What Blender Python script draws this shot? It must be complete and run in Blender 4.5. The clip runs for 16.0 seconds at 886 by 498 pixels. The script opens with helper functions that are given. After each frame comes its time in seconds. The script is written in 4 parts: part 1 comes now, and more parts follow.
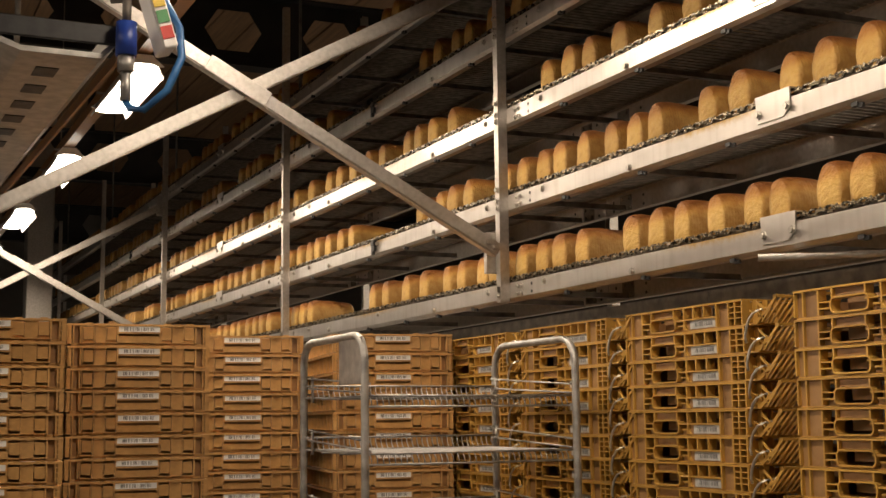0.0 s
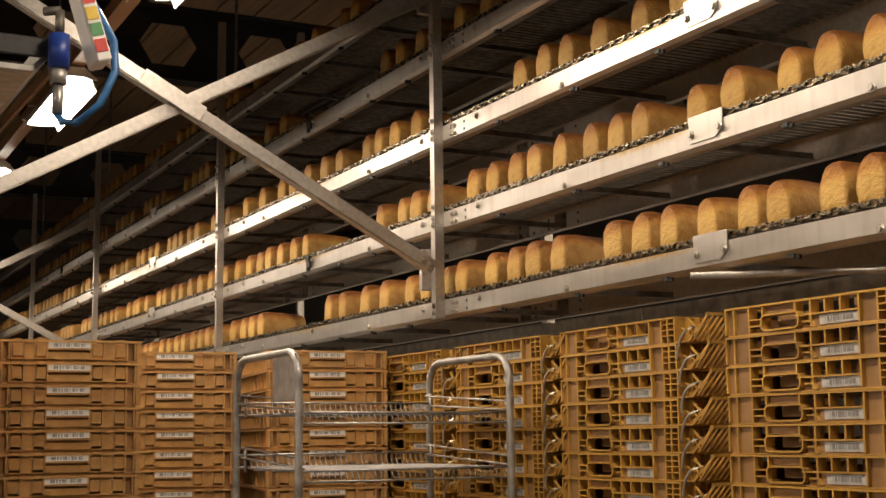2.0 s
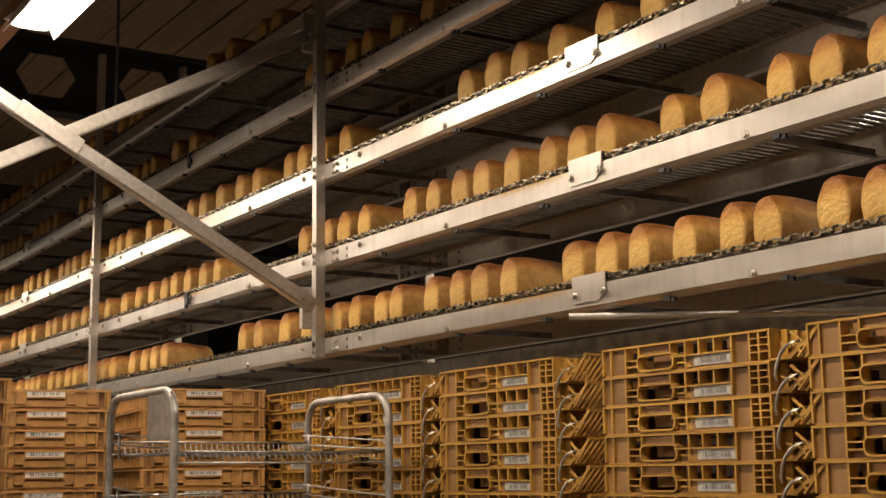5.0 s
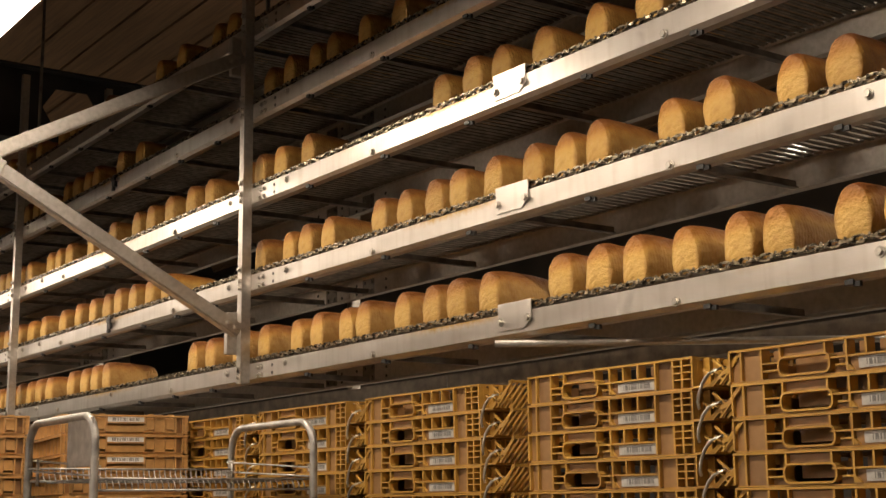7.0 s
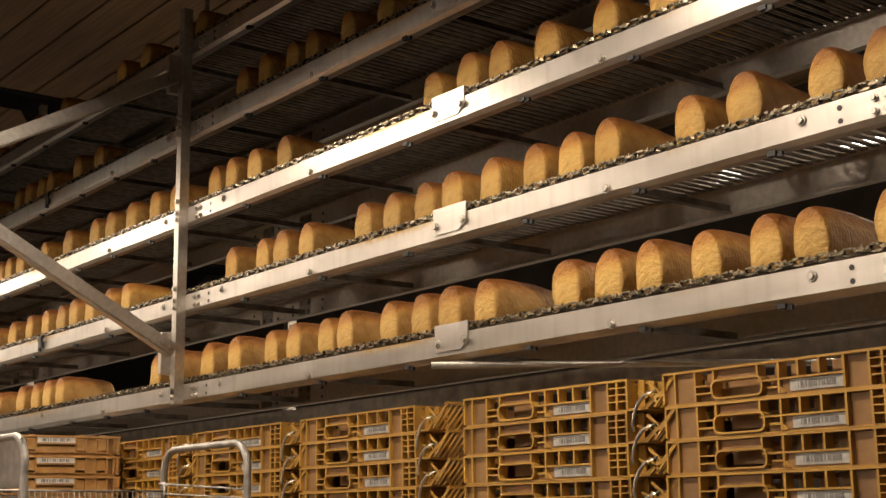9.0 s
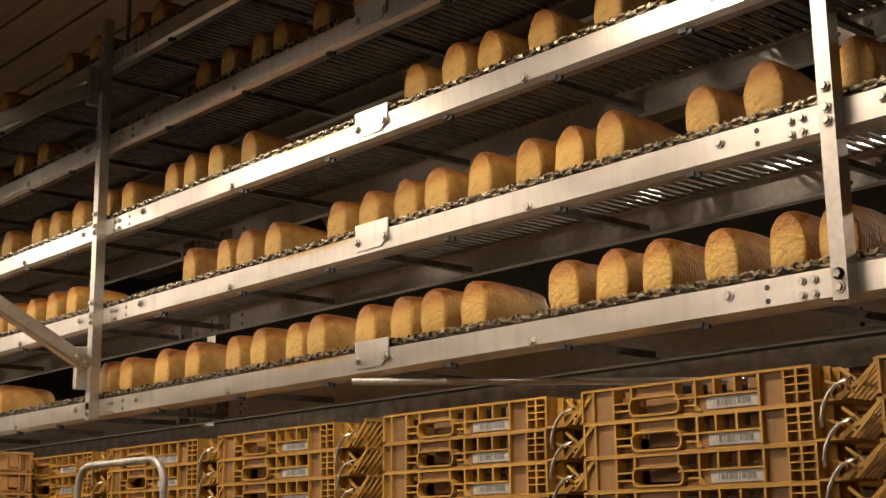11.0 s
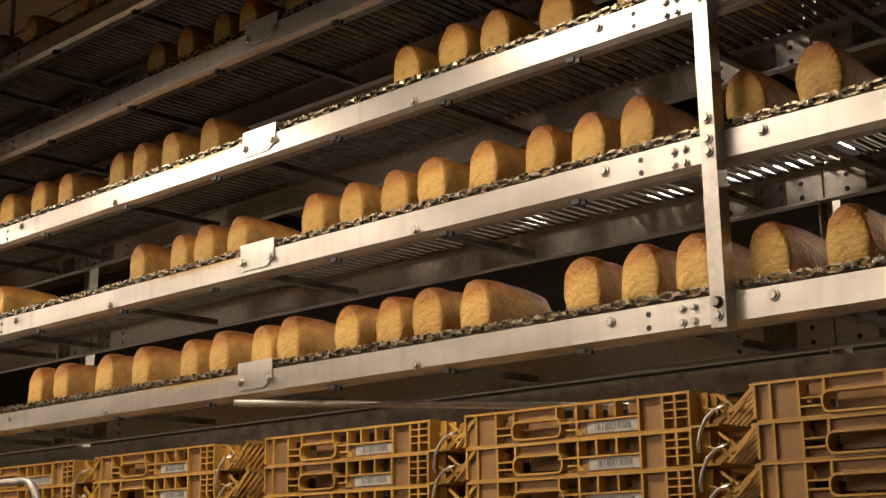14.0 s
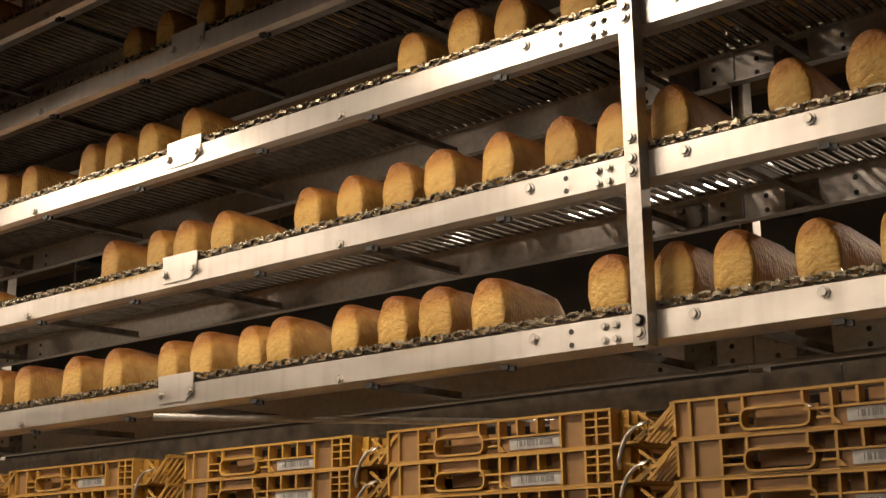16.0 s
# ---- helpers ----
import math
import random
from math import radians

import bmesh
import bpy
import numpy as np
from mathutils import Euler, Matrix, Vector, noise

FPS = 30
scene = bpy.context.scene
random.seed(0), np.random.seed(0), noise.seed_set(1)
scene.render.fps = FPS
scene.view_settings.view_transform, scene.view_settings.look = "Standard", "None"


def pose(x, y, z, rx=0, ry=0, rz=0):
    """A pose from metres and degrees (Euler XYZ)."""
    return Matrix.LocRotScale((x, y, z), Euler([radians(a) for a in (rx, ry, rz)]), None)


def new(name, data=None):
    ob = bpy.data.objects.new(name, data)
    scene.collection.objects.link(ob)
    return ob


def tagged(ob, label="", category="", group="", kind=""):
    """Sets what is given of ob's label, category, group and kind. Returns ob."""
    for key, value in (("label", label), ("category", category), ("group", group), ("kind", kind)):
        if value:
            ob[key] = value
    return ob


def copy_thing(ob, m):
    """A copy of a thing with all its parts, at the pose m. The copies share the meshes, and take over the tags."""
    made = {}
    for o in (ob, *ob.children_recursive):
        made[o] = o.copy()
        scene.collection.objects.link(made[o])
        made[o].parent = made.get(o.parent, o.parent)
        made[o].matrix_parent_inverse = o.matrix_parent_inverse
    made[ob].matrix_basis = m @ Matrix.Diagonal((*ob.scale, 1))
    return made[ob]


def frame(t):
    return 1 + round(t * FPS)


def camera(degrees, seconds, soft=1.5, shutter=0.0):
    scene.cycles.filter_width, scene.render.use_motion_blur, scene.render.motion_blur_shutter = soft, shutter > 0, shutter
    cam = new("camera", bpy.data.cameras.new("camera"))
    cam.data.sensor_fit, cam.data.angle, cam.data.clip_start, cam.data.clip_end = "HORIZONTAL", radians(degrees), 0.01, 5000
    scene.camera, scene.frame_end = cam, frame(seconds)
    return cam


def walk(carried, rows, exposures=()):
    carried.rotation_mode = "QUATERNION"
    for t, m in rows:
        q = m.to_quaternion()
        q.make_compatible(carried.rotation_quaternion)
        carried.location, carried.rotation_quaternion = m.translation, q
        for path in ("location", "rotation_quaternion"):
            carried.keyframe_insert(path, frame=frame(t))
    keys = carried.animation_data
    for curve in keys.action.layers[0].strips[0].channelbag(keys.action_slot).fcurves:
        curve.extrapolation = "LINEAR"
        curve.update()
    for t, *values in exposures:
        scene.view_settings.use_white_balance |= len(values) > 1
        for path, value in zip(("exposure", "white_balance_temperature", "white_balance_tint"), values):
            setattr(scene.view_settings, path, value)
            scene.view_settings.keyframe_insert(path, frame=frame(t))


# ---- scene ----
cam = camera(36.95, 16.0)
EYE = (1.786, -2.032, 1.706)
# seconds, yaw, pitch, roll of a camera that pans on a tripod
PAN = [
    (0.0, 65.88, 7.34, 0.65),
    (0.5, 65.18, 7.45, 0.66),
    (1.0, 64.48, 7.66, 0.65),
    (1.5, 63.77, 7.86, 0.68),
    (2.0, 63.07, 8.03, 0.70),
    (2.5, 62.37, 8.19, 0.69),
    (3.0, 61.63, 8.35, 0.68),
    (3.5, 60.86, 8.55, 0.69),
    (4.0, 59.97, 8.91, 0.68),
    (4.5, 58.97, 9.34, 0.70),
    (5.0, 57.89, 9.65, 0.71),
    (7.5, 54.01, 10.99, 0.74),
    (8.0, 53.32, 11.20, 0.75),
    (8.5, 52.66, 11.39, 0.74),
    (9.0, 51.93, 11.63, 0.74),
    (11.5, 47.62, 12.47, 0.77),
    (12.0, 46.77, 12.67, 0.73),
    (12.5, 45.86, 12.85, 0.76),
    (13.0, 45.01, 12.93, 0.75),
    (13.5, 44.19, 13.06, 0.79),
    (14.0, 43.46, 13.21, 0.80),
    (14.5, 42.76, 13.28, 0.81),
    (15.0, 41.88, 13.33, 0.73),
    (15.5, 41.01, 13.56, 0.79),
    (16.0, 40.12, 13.83, 0.75),
]
walk(cam, [(t, pose(*EYE, 90 + pitch, roll, yaw)) for t, yaw, pitch, roll in PAN])

# ---- world and light ----
world = bpy.data.worlds.new("world")
scene.world = world
world.use_nodes = True
world.node_tree.nodes["Background"].inputs["Color"].default_value = (1.0, 0.80, 0.60, 1)
world.node_tree.nodes["Background"].inputs["Strength"].default_value = 0.008
scene.view_settings.exposure = 0.0
LAMP_COLOUR = (1.0, 0.795, 0.60)
FRONT_LAMP_X = (-10.5, -8.35, -6.28, -4.19, -2.14, -0.10)
FRONT_LAMP_Y, FRONT_LAMP_Z = -0.925, 3.2
REAR_LAMP_X = (-9.72, -8.08, -6.50, -5.24, -3.52, -1.93, -0.58, 1.05)
REAR_LAMP_Y, REAR_LAMP_Z = 2.03, 3.04
# added lamp rows out of view behind the camera, filling crates and tiers
FILL_LAMP_X, FILL_LAMP_Y, FILL_LAMP_Z = (-8.65, -7.0, -5.05, -3.42, -1.75, -0.1), (-3.87, -6.80), 3.2
FRONT_WATTS, REAR_WATTS, FILL_WATTS = 26.0, 30.0, (62.0, 84.0)

# ---- sizes ----
TIER_Z, TIER_STEP, TIERS = 2.10, 0.30, 5
BEAM_H, RACK_DEPTH = 0.062, 0.40
RACK_X0, RACK_X1 = -16.0, 3.4
POST_X = (-15.2, -12.6, -10.00, -7.505, -4.656, -2.204, 0.566, 3.05)
SPEED = 0.1212
CRATE_H = 0.09


# ---- materials ----
def material(name):
    m = bpy.data.materials.new(name)
    m.use_nodes = True
    nt = m.node_tree
    return m, nt, nt.nodes["Principled BSDF"]


def noise_node(nt, scale, detail=6.0, stretch=None, coords="Object"):
    tc = nt.nodes.new("ShaderNodeTexCoord")
    n = nt.nodes.new("ShaderNodeTexNoise")
    n.inputs["Scale"].default_value = scale
    n.inputs["Detail"].default_value = detail
    if stretch:
        mp = nt.nodes.new("ShaderNodeMapping")
        mp.inputs["Scale"].default_value = stretch
        nt.links.new(tc.outputs[coords], mp.inputs["Vector"])
        nt.links.new(mp.outputs["Vector"], n.inputs["Vector"])
    else:
        nt.links.new(tc.outputs[coords], n.inputs["Vector"])
    return n


def ramp(nt, src, stops):
    r = nt.nodes.new("ShaderNodeValToRGB")
    while len(r.color_ramp.elements) < len(stops):
        r.color_ramp.elements.new(0.5)
    for e, (p, c) in zip(r.color_ramp.elements, stops):
        e.position, e.color = p, (*c, 1)
    nt.links.new(src, r.inputs["Fac"])
    return r


def bump(nt, bsdf, src, strength, distance=0.002):
    b = nt.nodes.new("ShaderNodeBump")
    b.inputs["Strength"].default_value = strength
    b.inputs["Distance"].default_value = distance
    nt.links.new(src, b.inputs["Height"])
    nt.links.new(b.outputs["Normal"], bsdf.inputs["Normal"])


def simple(name, dark, light, scale=12.0, rough=(0.4, 0.6), metal=0.0, relief=0.15, stretch=None, detail=6.0):
    """A surface mottled between two colours, with its gloss and fine relief."""
    m, nt, b = material(name)
    n = noise_node(nt, scale, detail, stretch)
    c = ramp(nt, n.outputs["Fac"], [(0.35, dark), (0.65, light)])
    nt.links.new(c.outputs["Color"], b.inputs["Base Color"])
    r = ramp(nt, n.outputs["Fac"], [(0.3, (rough[0],) * 3), (0.7, (rough[1],) * 3)])
    nt.links.new(r.outputs["Color"], b.inputs["Roughness"])
    b.inputs["Metallic"].default_value = metal
    fine = noise_node(nt, scale * 9, 4.0, stretch)
    bump(nt, b, fine.outputs["Fac"], relief)
    return m


def varied(name, tones, rough, spread=0.25, scale=40.0):
    """Plastic whose tone differs from piece to piece."""
    m, nt, b = material(name)
    info = nt.nodes.new("ShaderNodeObjectInfo")
    c = ramp(nt, info.outputs["Random"], [(i / max(1, len(tones) - 1), t) for i, t in enumerate(tones)])
    n = noise_node(nt, scale, 5.0)
    mix = nt.nodes.new("ShaderNodeMix")
    mix.data_type, mix.blend_type = "RGBA", "MULTIPLY"
    mix.inputs["Factor"].default_value = 1.0
    g = ramp(nt, n.outputs["Fac"], [(0.3, (1 - spread,) * 3), (0.7, (1.0,) * 3)])
    nt.links.new(c.outputs["Color"], mix.inputs["A"])
    nt.links.new(g.outputs["Color"], mix.inputs["B"])
    nt.links.new(mix.outputs["Result"], b.inputs["Base Color"])
    b.inputs["Roughness"].default_value = rough
    bump(nt, b, n.outputs["Fac"], 0.08)
    return m


def glowing(name, colour, strength):
    m, nt, b = material(name)
    b.inputs["Base Color"].default_value = (0.8, 0.8, 0.8, 1)
    b.inputs["Emission Color"].default_value = (*colour, 1)
    b.inputs["Emission Strength"].default_value = strength
    return m


def stained_steel():
    """Brushed steel with faint upright streaks, dull smears and patches of yellow grease along the upper edge."""
    m, nt, b = material("brushed_steel")
    broad = noise_node(nt, 9.0, 6.0, (0.5, 1.5, 1.5))
    c = ramp(nt, broad.outputs["Fac"], [(0.35, (0.55, 0.52, 0.48)), (0.65, (0.68, 0.65, 0.61))])
    streak = noise_node(nt, 30.0, 5.0, (1.0, 1.0, 0.10))
    sc = ramp(nt, streak.outputs["Fac"], [(0.25, (0.80, 0.78, 0.75)), (0.50, (1.0, 1.0, 1.0))])
    mx = nt.nodes.new("ShaderNodeMix")
    mx.data_type, mx.blend_type = "RGBA", "MULTIPLY"
    mx.inputs["Factor"].default_value = 0.7
    nt.links.new(c.outputs["Color"], mx.inputs["A"])
    nt.links.new(sc.outputs["Color"], mx.inputs["B"])
    tc = nt.nodes.new("ShaderNodeTexCoord")
    sep = nt.nodes.new("ShaderNodeSeparateXYZ")
    nt.links.new(tc.outputs["Object"], sep.inputs[0])
    wob = noise_node(nt, 60.0, 4.0)
    edge = nt.nodes.new("ShaderNodeMath")
    edge.operation = "MULTIPLY_ADD"
    nt.links.new(wob.outputs["Fac"], edge.inputs[0])
    edge.inputs[1].default_value = 0.030
    nt.links.new(sep.outputs["Z"], edge.inputs[2])
    near_top = nt.nodes.new("ShaderNodeMapRange")
    near_top.inputs["From Min"].default_value, near_top.inputs["From Max"].default_value = 0.060, 0.078
    nt.links.new(edge.outputs[0], near_top.inputs["Value"])
    patch = noise_node(nt, 1.3, 3.0)
    where = ramp(nt, patch.outputs["Fac"], [(0.52, (0, 0, 0)), (0.64, (1, 1, 1))])
    fac = nt.nodes.new("ShaderNodeMath")
    fac.operation = "MULTIPLY"
    nt.links.new(near_top.outputs["Result"], fac.inputs[0])
    nt.links.new(where.outputs["Color"], fac.inputs[1])
    grease = nt.nodes.new("ShaderNodeMix")
    grease.data_type = "RGBA"
    nt.links.new(fac.outputs[0], grease.inputs["Factor"])
    nt.links.new(mx.outputs["Result"], grease.inputs["A"])
    grease.inputs["B"].default_value = (0.42, 0.26, 0.05, 1)
    nt.links.new(grease.outputs["Result"], b.inputs["Base Color"])
    metal = nt.nodes.new("ShaderNodeMapRange")
    metal.inputs["To Min"].default_value, metal.inputs["To Max"].default_value = 0.9, 0.25
    nt.links.new(fac.outputs[0], metal.inputs["Value"])
    nt.links.new(metal.outputs["Result"], b.inputs["Metallic"])
    r = ramp(nt, streak.outputs["Fac"], [(0.3, (0.44,) * 3), (0.6, (0.33,) * 3)])
    nt.links.new(r.outputs["Color"], b.inputs["Roughness"])
    return m


STEEL = stained_steel()
GALV = simple("galvanised_steel", (0.46, 0.435, 0.395), (0.57, 0.54, 0.50), 60.0, (0.38, 0.45), 0.8, 0.01)
DARK_STEEL = simple("dull_steel", (0.12, 0.11, 0.10), (0.26, 0.24, 0.21), 18.0, (0.45, 0.65), 0.7, 0.2)
ROD = simple("rod_steel", (0.15, 0.135, 0.115), (0.32, 0.29, 0.25), 30.0, (0.48, 0.65), 0.8, 0.1)
CHAIN = simple("oiled_chain", (0.050, 0.039, 0.027), (0.36, 0.30, 0.21), 90.0, (0.2, 0.36), 0.85, 0.2)
BOLT = simple("bolt_zinc", (0.35, 0.33, 0.30), (0.60, 0.57, 0.52), 60.0, (0.3, 0.5), 0.9, 0.1)
BLACK = simple("black_plastic_and_hole_dark", (0.012, 0.012, 0.013), (0.03, 0.03, 0.03), 30.0, (0.4, 0.6), 0.0, 0.1)
ROOF_STEEL = simple("black_painted_steel", (0.010, 0.010, 0.011), (0.03, 0.028, 0.027), 6.0, (0.6, 0.8), 0.0, 0.2)
FLOOR = simple("concrete_floor", (0.15, 0.145, 0.138), (0.22, 0.212, 0.20), 3.0, (0.4, 0.7), 0.0, 0.2)
WALL = simple("painted_wall", (0.14, 0.13, 0.12), (0.20, 0.19, 0.17), 2.0, (0.6, 0.8), 0.0, 0.2)
BACK_WALL = simple("dark_cladding", (0.05, 0.045, 0.04), (0.09, 0.08, 0.07), 2.0, (0.6, 0.8), 0.0, 0.2)
BOARD = simple("ceiling_board", (0.20, 0.122, 0.066), (0.33, 0.212, 0.12), 4.0, (0.55, 0.75), 0.0, 0.25, (0.5, 9, 9))
TRUNK = simple("brown_trunking", (0.24, 0.12, 0.045), (0.36, 0.19, 0.08), 9.0, (0.4, 0.6), 0.0, 0.1)
TROLLEY = simple("weathered_zinc", (0.30, 0.29, 0.275), (0.50, 0.485, 0.46), 26.0, (0.38, 0.58), 0.75, 0.04)
WHITE = simple("white_enamel", (0.74, 0.73, 0.70), (0.82, 0.81, 0.79), 14.0, (0.3, 0.45), 0.0, 0.05)
PAPER = simple("label_paper", (0.78, 0.775, 0.76), (0.88, 0.875, 0.86), 26.0, (0.4, 0.55), 0.0, 0.05)
# greyer than PAPER, for the labels on the long crates
GREY_PAPER = simple("grey_label_paper", (0.34, 0.325, 0.30), (0.50, 0.485, 0.455), 40.0, (0.4, 0.6), 0.0, 0.05)
INK = simple("label_ink", (0.16, 0.155, 0.15), (0.26, 0.25, 0.24), 60.0, (0.5, 0.6), 0.0, 0.05)
BLUE = simple("blue_plastic", (0.01, 0.03, 0.20), (0.02, 0.06, 0.32), 30.0, (0.3, 0.5), 0.0, 0.05)
HOSE = simple("blue_hose", (0.02, 0.10, 0.28), (0.04, 0.16, 0.38), 30.0, (0.3, 0.5), 0.0, 0.05)
RED = simple("red_print", (0.50, 0.03, 0.02), (0.60, 0.05, 0.03), 30.0, (0.4, 0.5), 0.0, 0.05)
YELLOW = simple("yellow_print", (0.62, 0.42, 0.03), (0.7, 0.5, 0.05), 30.0, (0.4, 0.5), 0.0, 0.05)
GREEN = simple("green_print", (0.05, 0.22, 0.07), (0.07, 0.28, 0.1), 30.0, (0.4, 0.5), 0.0, 0.05)
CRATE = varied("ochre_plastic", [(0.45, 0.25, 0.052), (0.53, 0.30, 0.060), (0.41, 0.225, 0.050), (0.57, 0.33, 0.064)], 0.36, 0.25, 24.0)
# darker and browner than CRATE, for the set-back walls of the long crates
CRATE_IN = varied("recess_wall_plastic", [(0.33, 0.18, 0.070), (0.37, 0.205, 0.078), (0.28, 0.155, 0.064)], 0.5, 0.3, 24.0)
# set-back walls of the tan crates: recess shade put into the colour
CRATE_MID = varied("recess_shaded_tan_plastic", [(0.40, 0.212, 0.078), (0.46, 0.245, 0.090), (0.34, 0.18, 0.068)], 0.45, 0.35, 24.0)
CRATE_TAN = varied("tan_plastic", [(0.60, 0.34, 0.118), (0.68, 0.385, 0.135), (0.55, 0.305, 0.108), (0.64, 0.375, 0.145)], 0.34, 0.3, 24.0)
TUBE_LIGHT = glowing("lit_diffuser", (1.0, 0.93, 0.80), 14.0)


def bread_material():
    """Golden crust: browner dome, pale ends, ribbed flanks with shade put into the colour, fine pits."""
    m, nt, b = material("bread_crust")
    tc = nt.nodes.new("ShaderNodeTexCoord")
    sep = nt.nodes.new("ShaderNodeSeparateXYZ")
    nt.links.new(tc.outputs["Object"], sep.inputs[0])
    n = noise_node(nt, 26.0, 6.0)
    info = nt.nodes.new("ShaderNodeObjectInfo")
    add = nt.nodes.new("ShaderNodeMath")
    add.operation = "MULTIPLY_ADD"
    nt.links.new(n.outputs["Fac"], add.inputs[0])
    add.inputs[1].default_value = 0.035
    nt.links.new(sep.outputs["Z"], add.inputs[2])
    mr = nt.nodes.new("ShaderNodeMapRange")
    mr.inputs["From Min"].default_value, mr.inputs["From Max"].default_value = 0.0, 0.137
    nt.links.new(add.outputs[0], mr.inputs["Value"])
    c = ramp(nt, mr.outputs["Result"], [(0.05, (0.58, 0.36, 0.095)), (0.50, (0.66, 0.425, 0.125)), (0.66, (0.60, 0.35, 0.08)), (0.80, (0.44, 0.20, 0.036)), (0.93, (0.23, 0.08, 0.016))])
    tone = ramp(nt, info.outputs["Random"], [(0.0, (0.80, 0.76, 0.70)), (1.0, (1.0, 1.0, 1.0))])
    mix = nt.nodes.new("ShaderNodeMix")
    mix.data_type, mix.blend_type = "RGBA", "MULTIPLY"
    mix.inputs["Factor"].default_value = 1.0
    nt.links.new(c.outputs["Color"], mix.inputs["A"])
    nt.links.new(tone.outputs["Color"], mix.inputs["B"])
    spots = noise_node(nt, 34.0, 8.0)
    mott = ramp(nt, spots.outputs["Fac"], [(0.30, (0.78, 0.68, 0.52)), (0.48, (1.0, 1.0, 1.0)), (0.70, (1.04, 1.04, 1.0))])
    mix2 = nt.nodes.new("ShaderNodeMix")
    mix2.data_type, mix2.blend_type = "RGBA", "MULTIPLY"
    mix2.inputs["Factor"].default_value = 0.85
    # shade of the long flanks is put into the colour, its edge broken by noise
    away = nt.nodes.new("ShaderNodeMath")
    away.operation = "ABSOLUTE"
    nt.links.new(sep.outputs["X"], away.inputs[0])
    flank_edge = nt.nodes.new("ShaderNodeMath")
    flank_edge.operation = "MULTIPLY_ADD"
    nt.links.new(n.outputs["Fac"], flank_edge.inputs[0])
    flank_edge.inputs[1].default_value = 0.008
    nt.links.new(away.outputs[0], flank_edge.inputs[2])
    flank = nt.nodes.new("ShaderNodeMapRange")
    flank.inputs["From Min"].default_value, flank.inputs["From Max"].default_value = 0.038, 0.046
    flank.inputs["To Max"].default_value = 0.75
    nt.links.new(flank_edge.outputs[0], flank.inputs["Value"])
    flank_shaded = nt.nodes.new("ShaderNodeMix")
    flank_shaded.data_type = "RGBA"
    nt.links.new(flank.outputs["Result"], flank_shaded.inputs["Factor"])
    nt.links.new(mix.outputs["Result"], flank_shaded.inputs["A"])
    flank_shaded.inputs["B"].default_value = (0.36, 0.195, 0.048, 1)
    nt.links.new(flank_shaded.outputs["Result"], mix2.inputs["A"])
    nt.links.new(mott.outputs["Color"], mix2.inputs["B"])
    nt.links.new(mix2.outputs["Result"], b.inputs["Base Color"])
    b.inputs["Roughness"].default_value = 0.62
    pits = noise_node(nt, 85.0, 8.0)
    wave = nt.nodes.new("ShaderNodeTexWave")
    wave.bands_direction = "Y"
    wave.inputs["Scale"].default_value = 38.0
    wave.inputs["Distortion"].default_value = 1.2
    nt.links.new(tc.outputs["Object"], wave.inputs["Vector"])
    mixh = nt.nodes.new("ShaderNodeMath")
    mixh.operation = "MULTIPLY_ADD"
    nt.links.new(wave.outputs["Fac"], mixh.inputs[0])
    mixh.inputs[1].default_value = 0.10
    nt.links.new(pits.outputs["Fac"], mixh.inputs[2])
    bump(nt, b, mixh.outputs[0], 0.85, 0.007)
    return m


BREAD = bread_material()


# ---- mesh helpers ----
def box(bm, x0, x1, y0, y1, z0, z1):
    v = [bm.verts.new(p) for p in ((x0, y0, z0), (x1, y0, z0), (x1, y1, z0), (x0, y1, z0), (x0, y0, z1), (x1, y0, z1), (x1, y1, z1), (x0, y1, z1))]
    for f in ((3, 2, 1, 0), (4, 5, 6, 7), (0, 1, 5, 4), (1, 2, 6, 5), (2, 3, 7, 6), (3, 0, 4, 7)):
        bm.faces.new([v[i] for i in f])


def prism(bm, outline, along, a0, a1):
    """Extrudes an outline of (u, v) from a0 to a1: along x the outline is (y, z), along y (x, z), along z (x, y)."""
    def at(u, v, a):
        return {"x": (a, u, v), "y": (u, a, v), "z": (u, v, a)}[along]
    lo = [bm.verts.new(at(u, v, a0)) for u, v in outline]
    hi = [bm.verts.new(at(u, v, a1)) for u, v in outline]
    n = len(outline)
    for i in range(n):
        bm.faces.new((lo[i], lo[(i + 1) % n], hi[(i + 1) % n], hi[i]))
    bm.faces.new(lo[::-1])
    bm.faces.new(hi)


def rod(bm, a, b, r, sides=6):
    a, b = Vector(a), Vector(b)
    q = (b - a).to_track_quat("Z", "Y")
    rings = []
    for p in (a, b):
        rings.append([bm.verts.new(p + q @ Vector((r * math.cos(k * math.tau / sides), r * math.sin(k * math.tau / sides), 0))) for k in range(sides)])
    for k in range(sides):
        f = bm.faces.new((rings[0][k], rings[0][(k + 1) % sides], rings[1][(k + 1) % sides], rings[1][k]))
        f.smooth = sides > 5
    bm.faces.new(rings[0][::-1])
    bm.faces.new(rings[1])


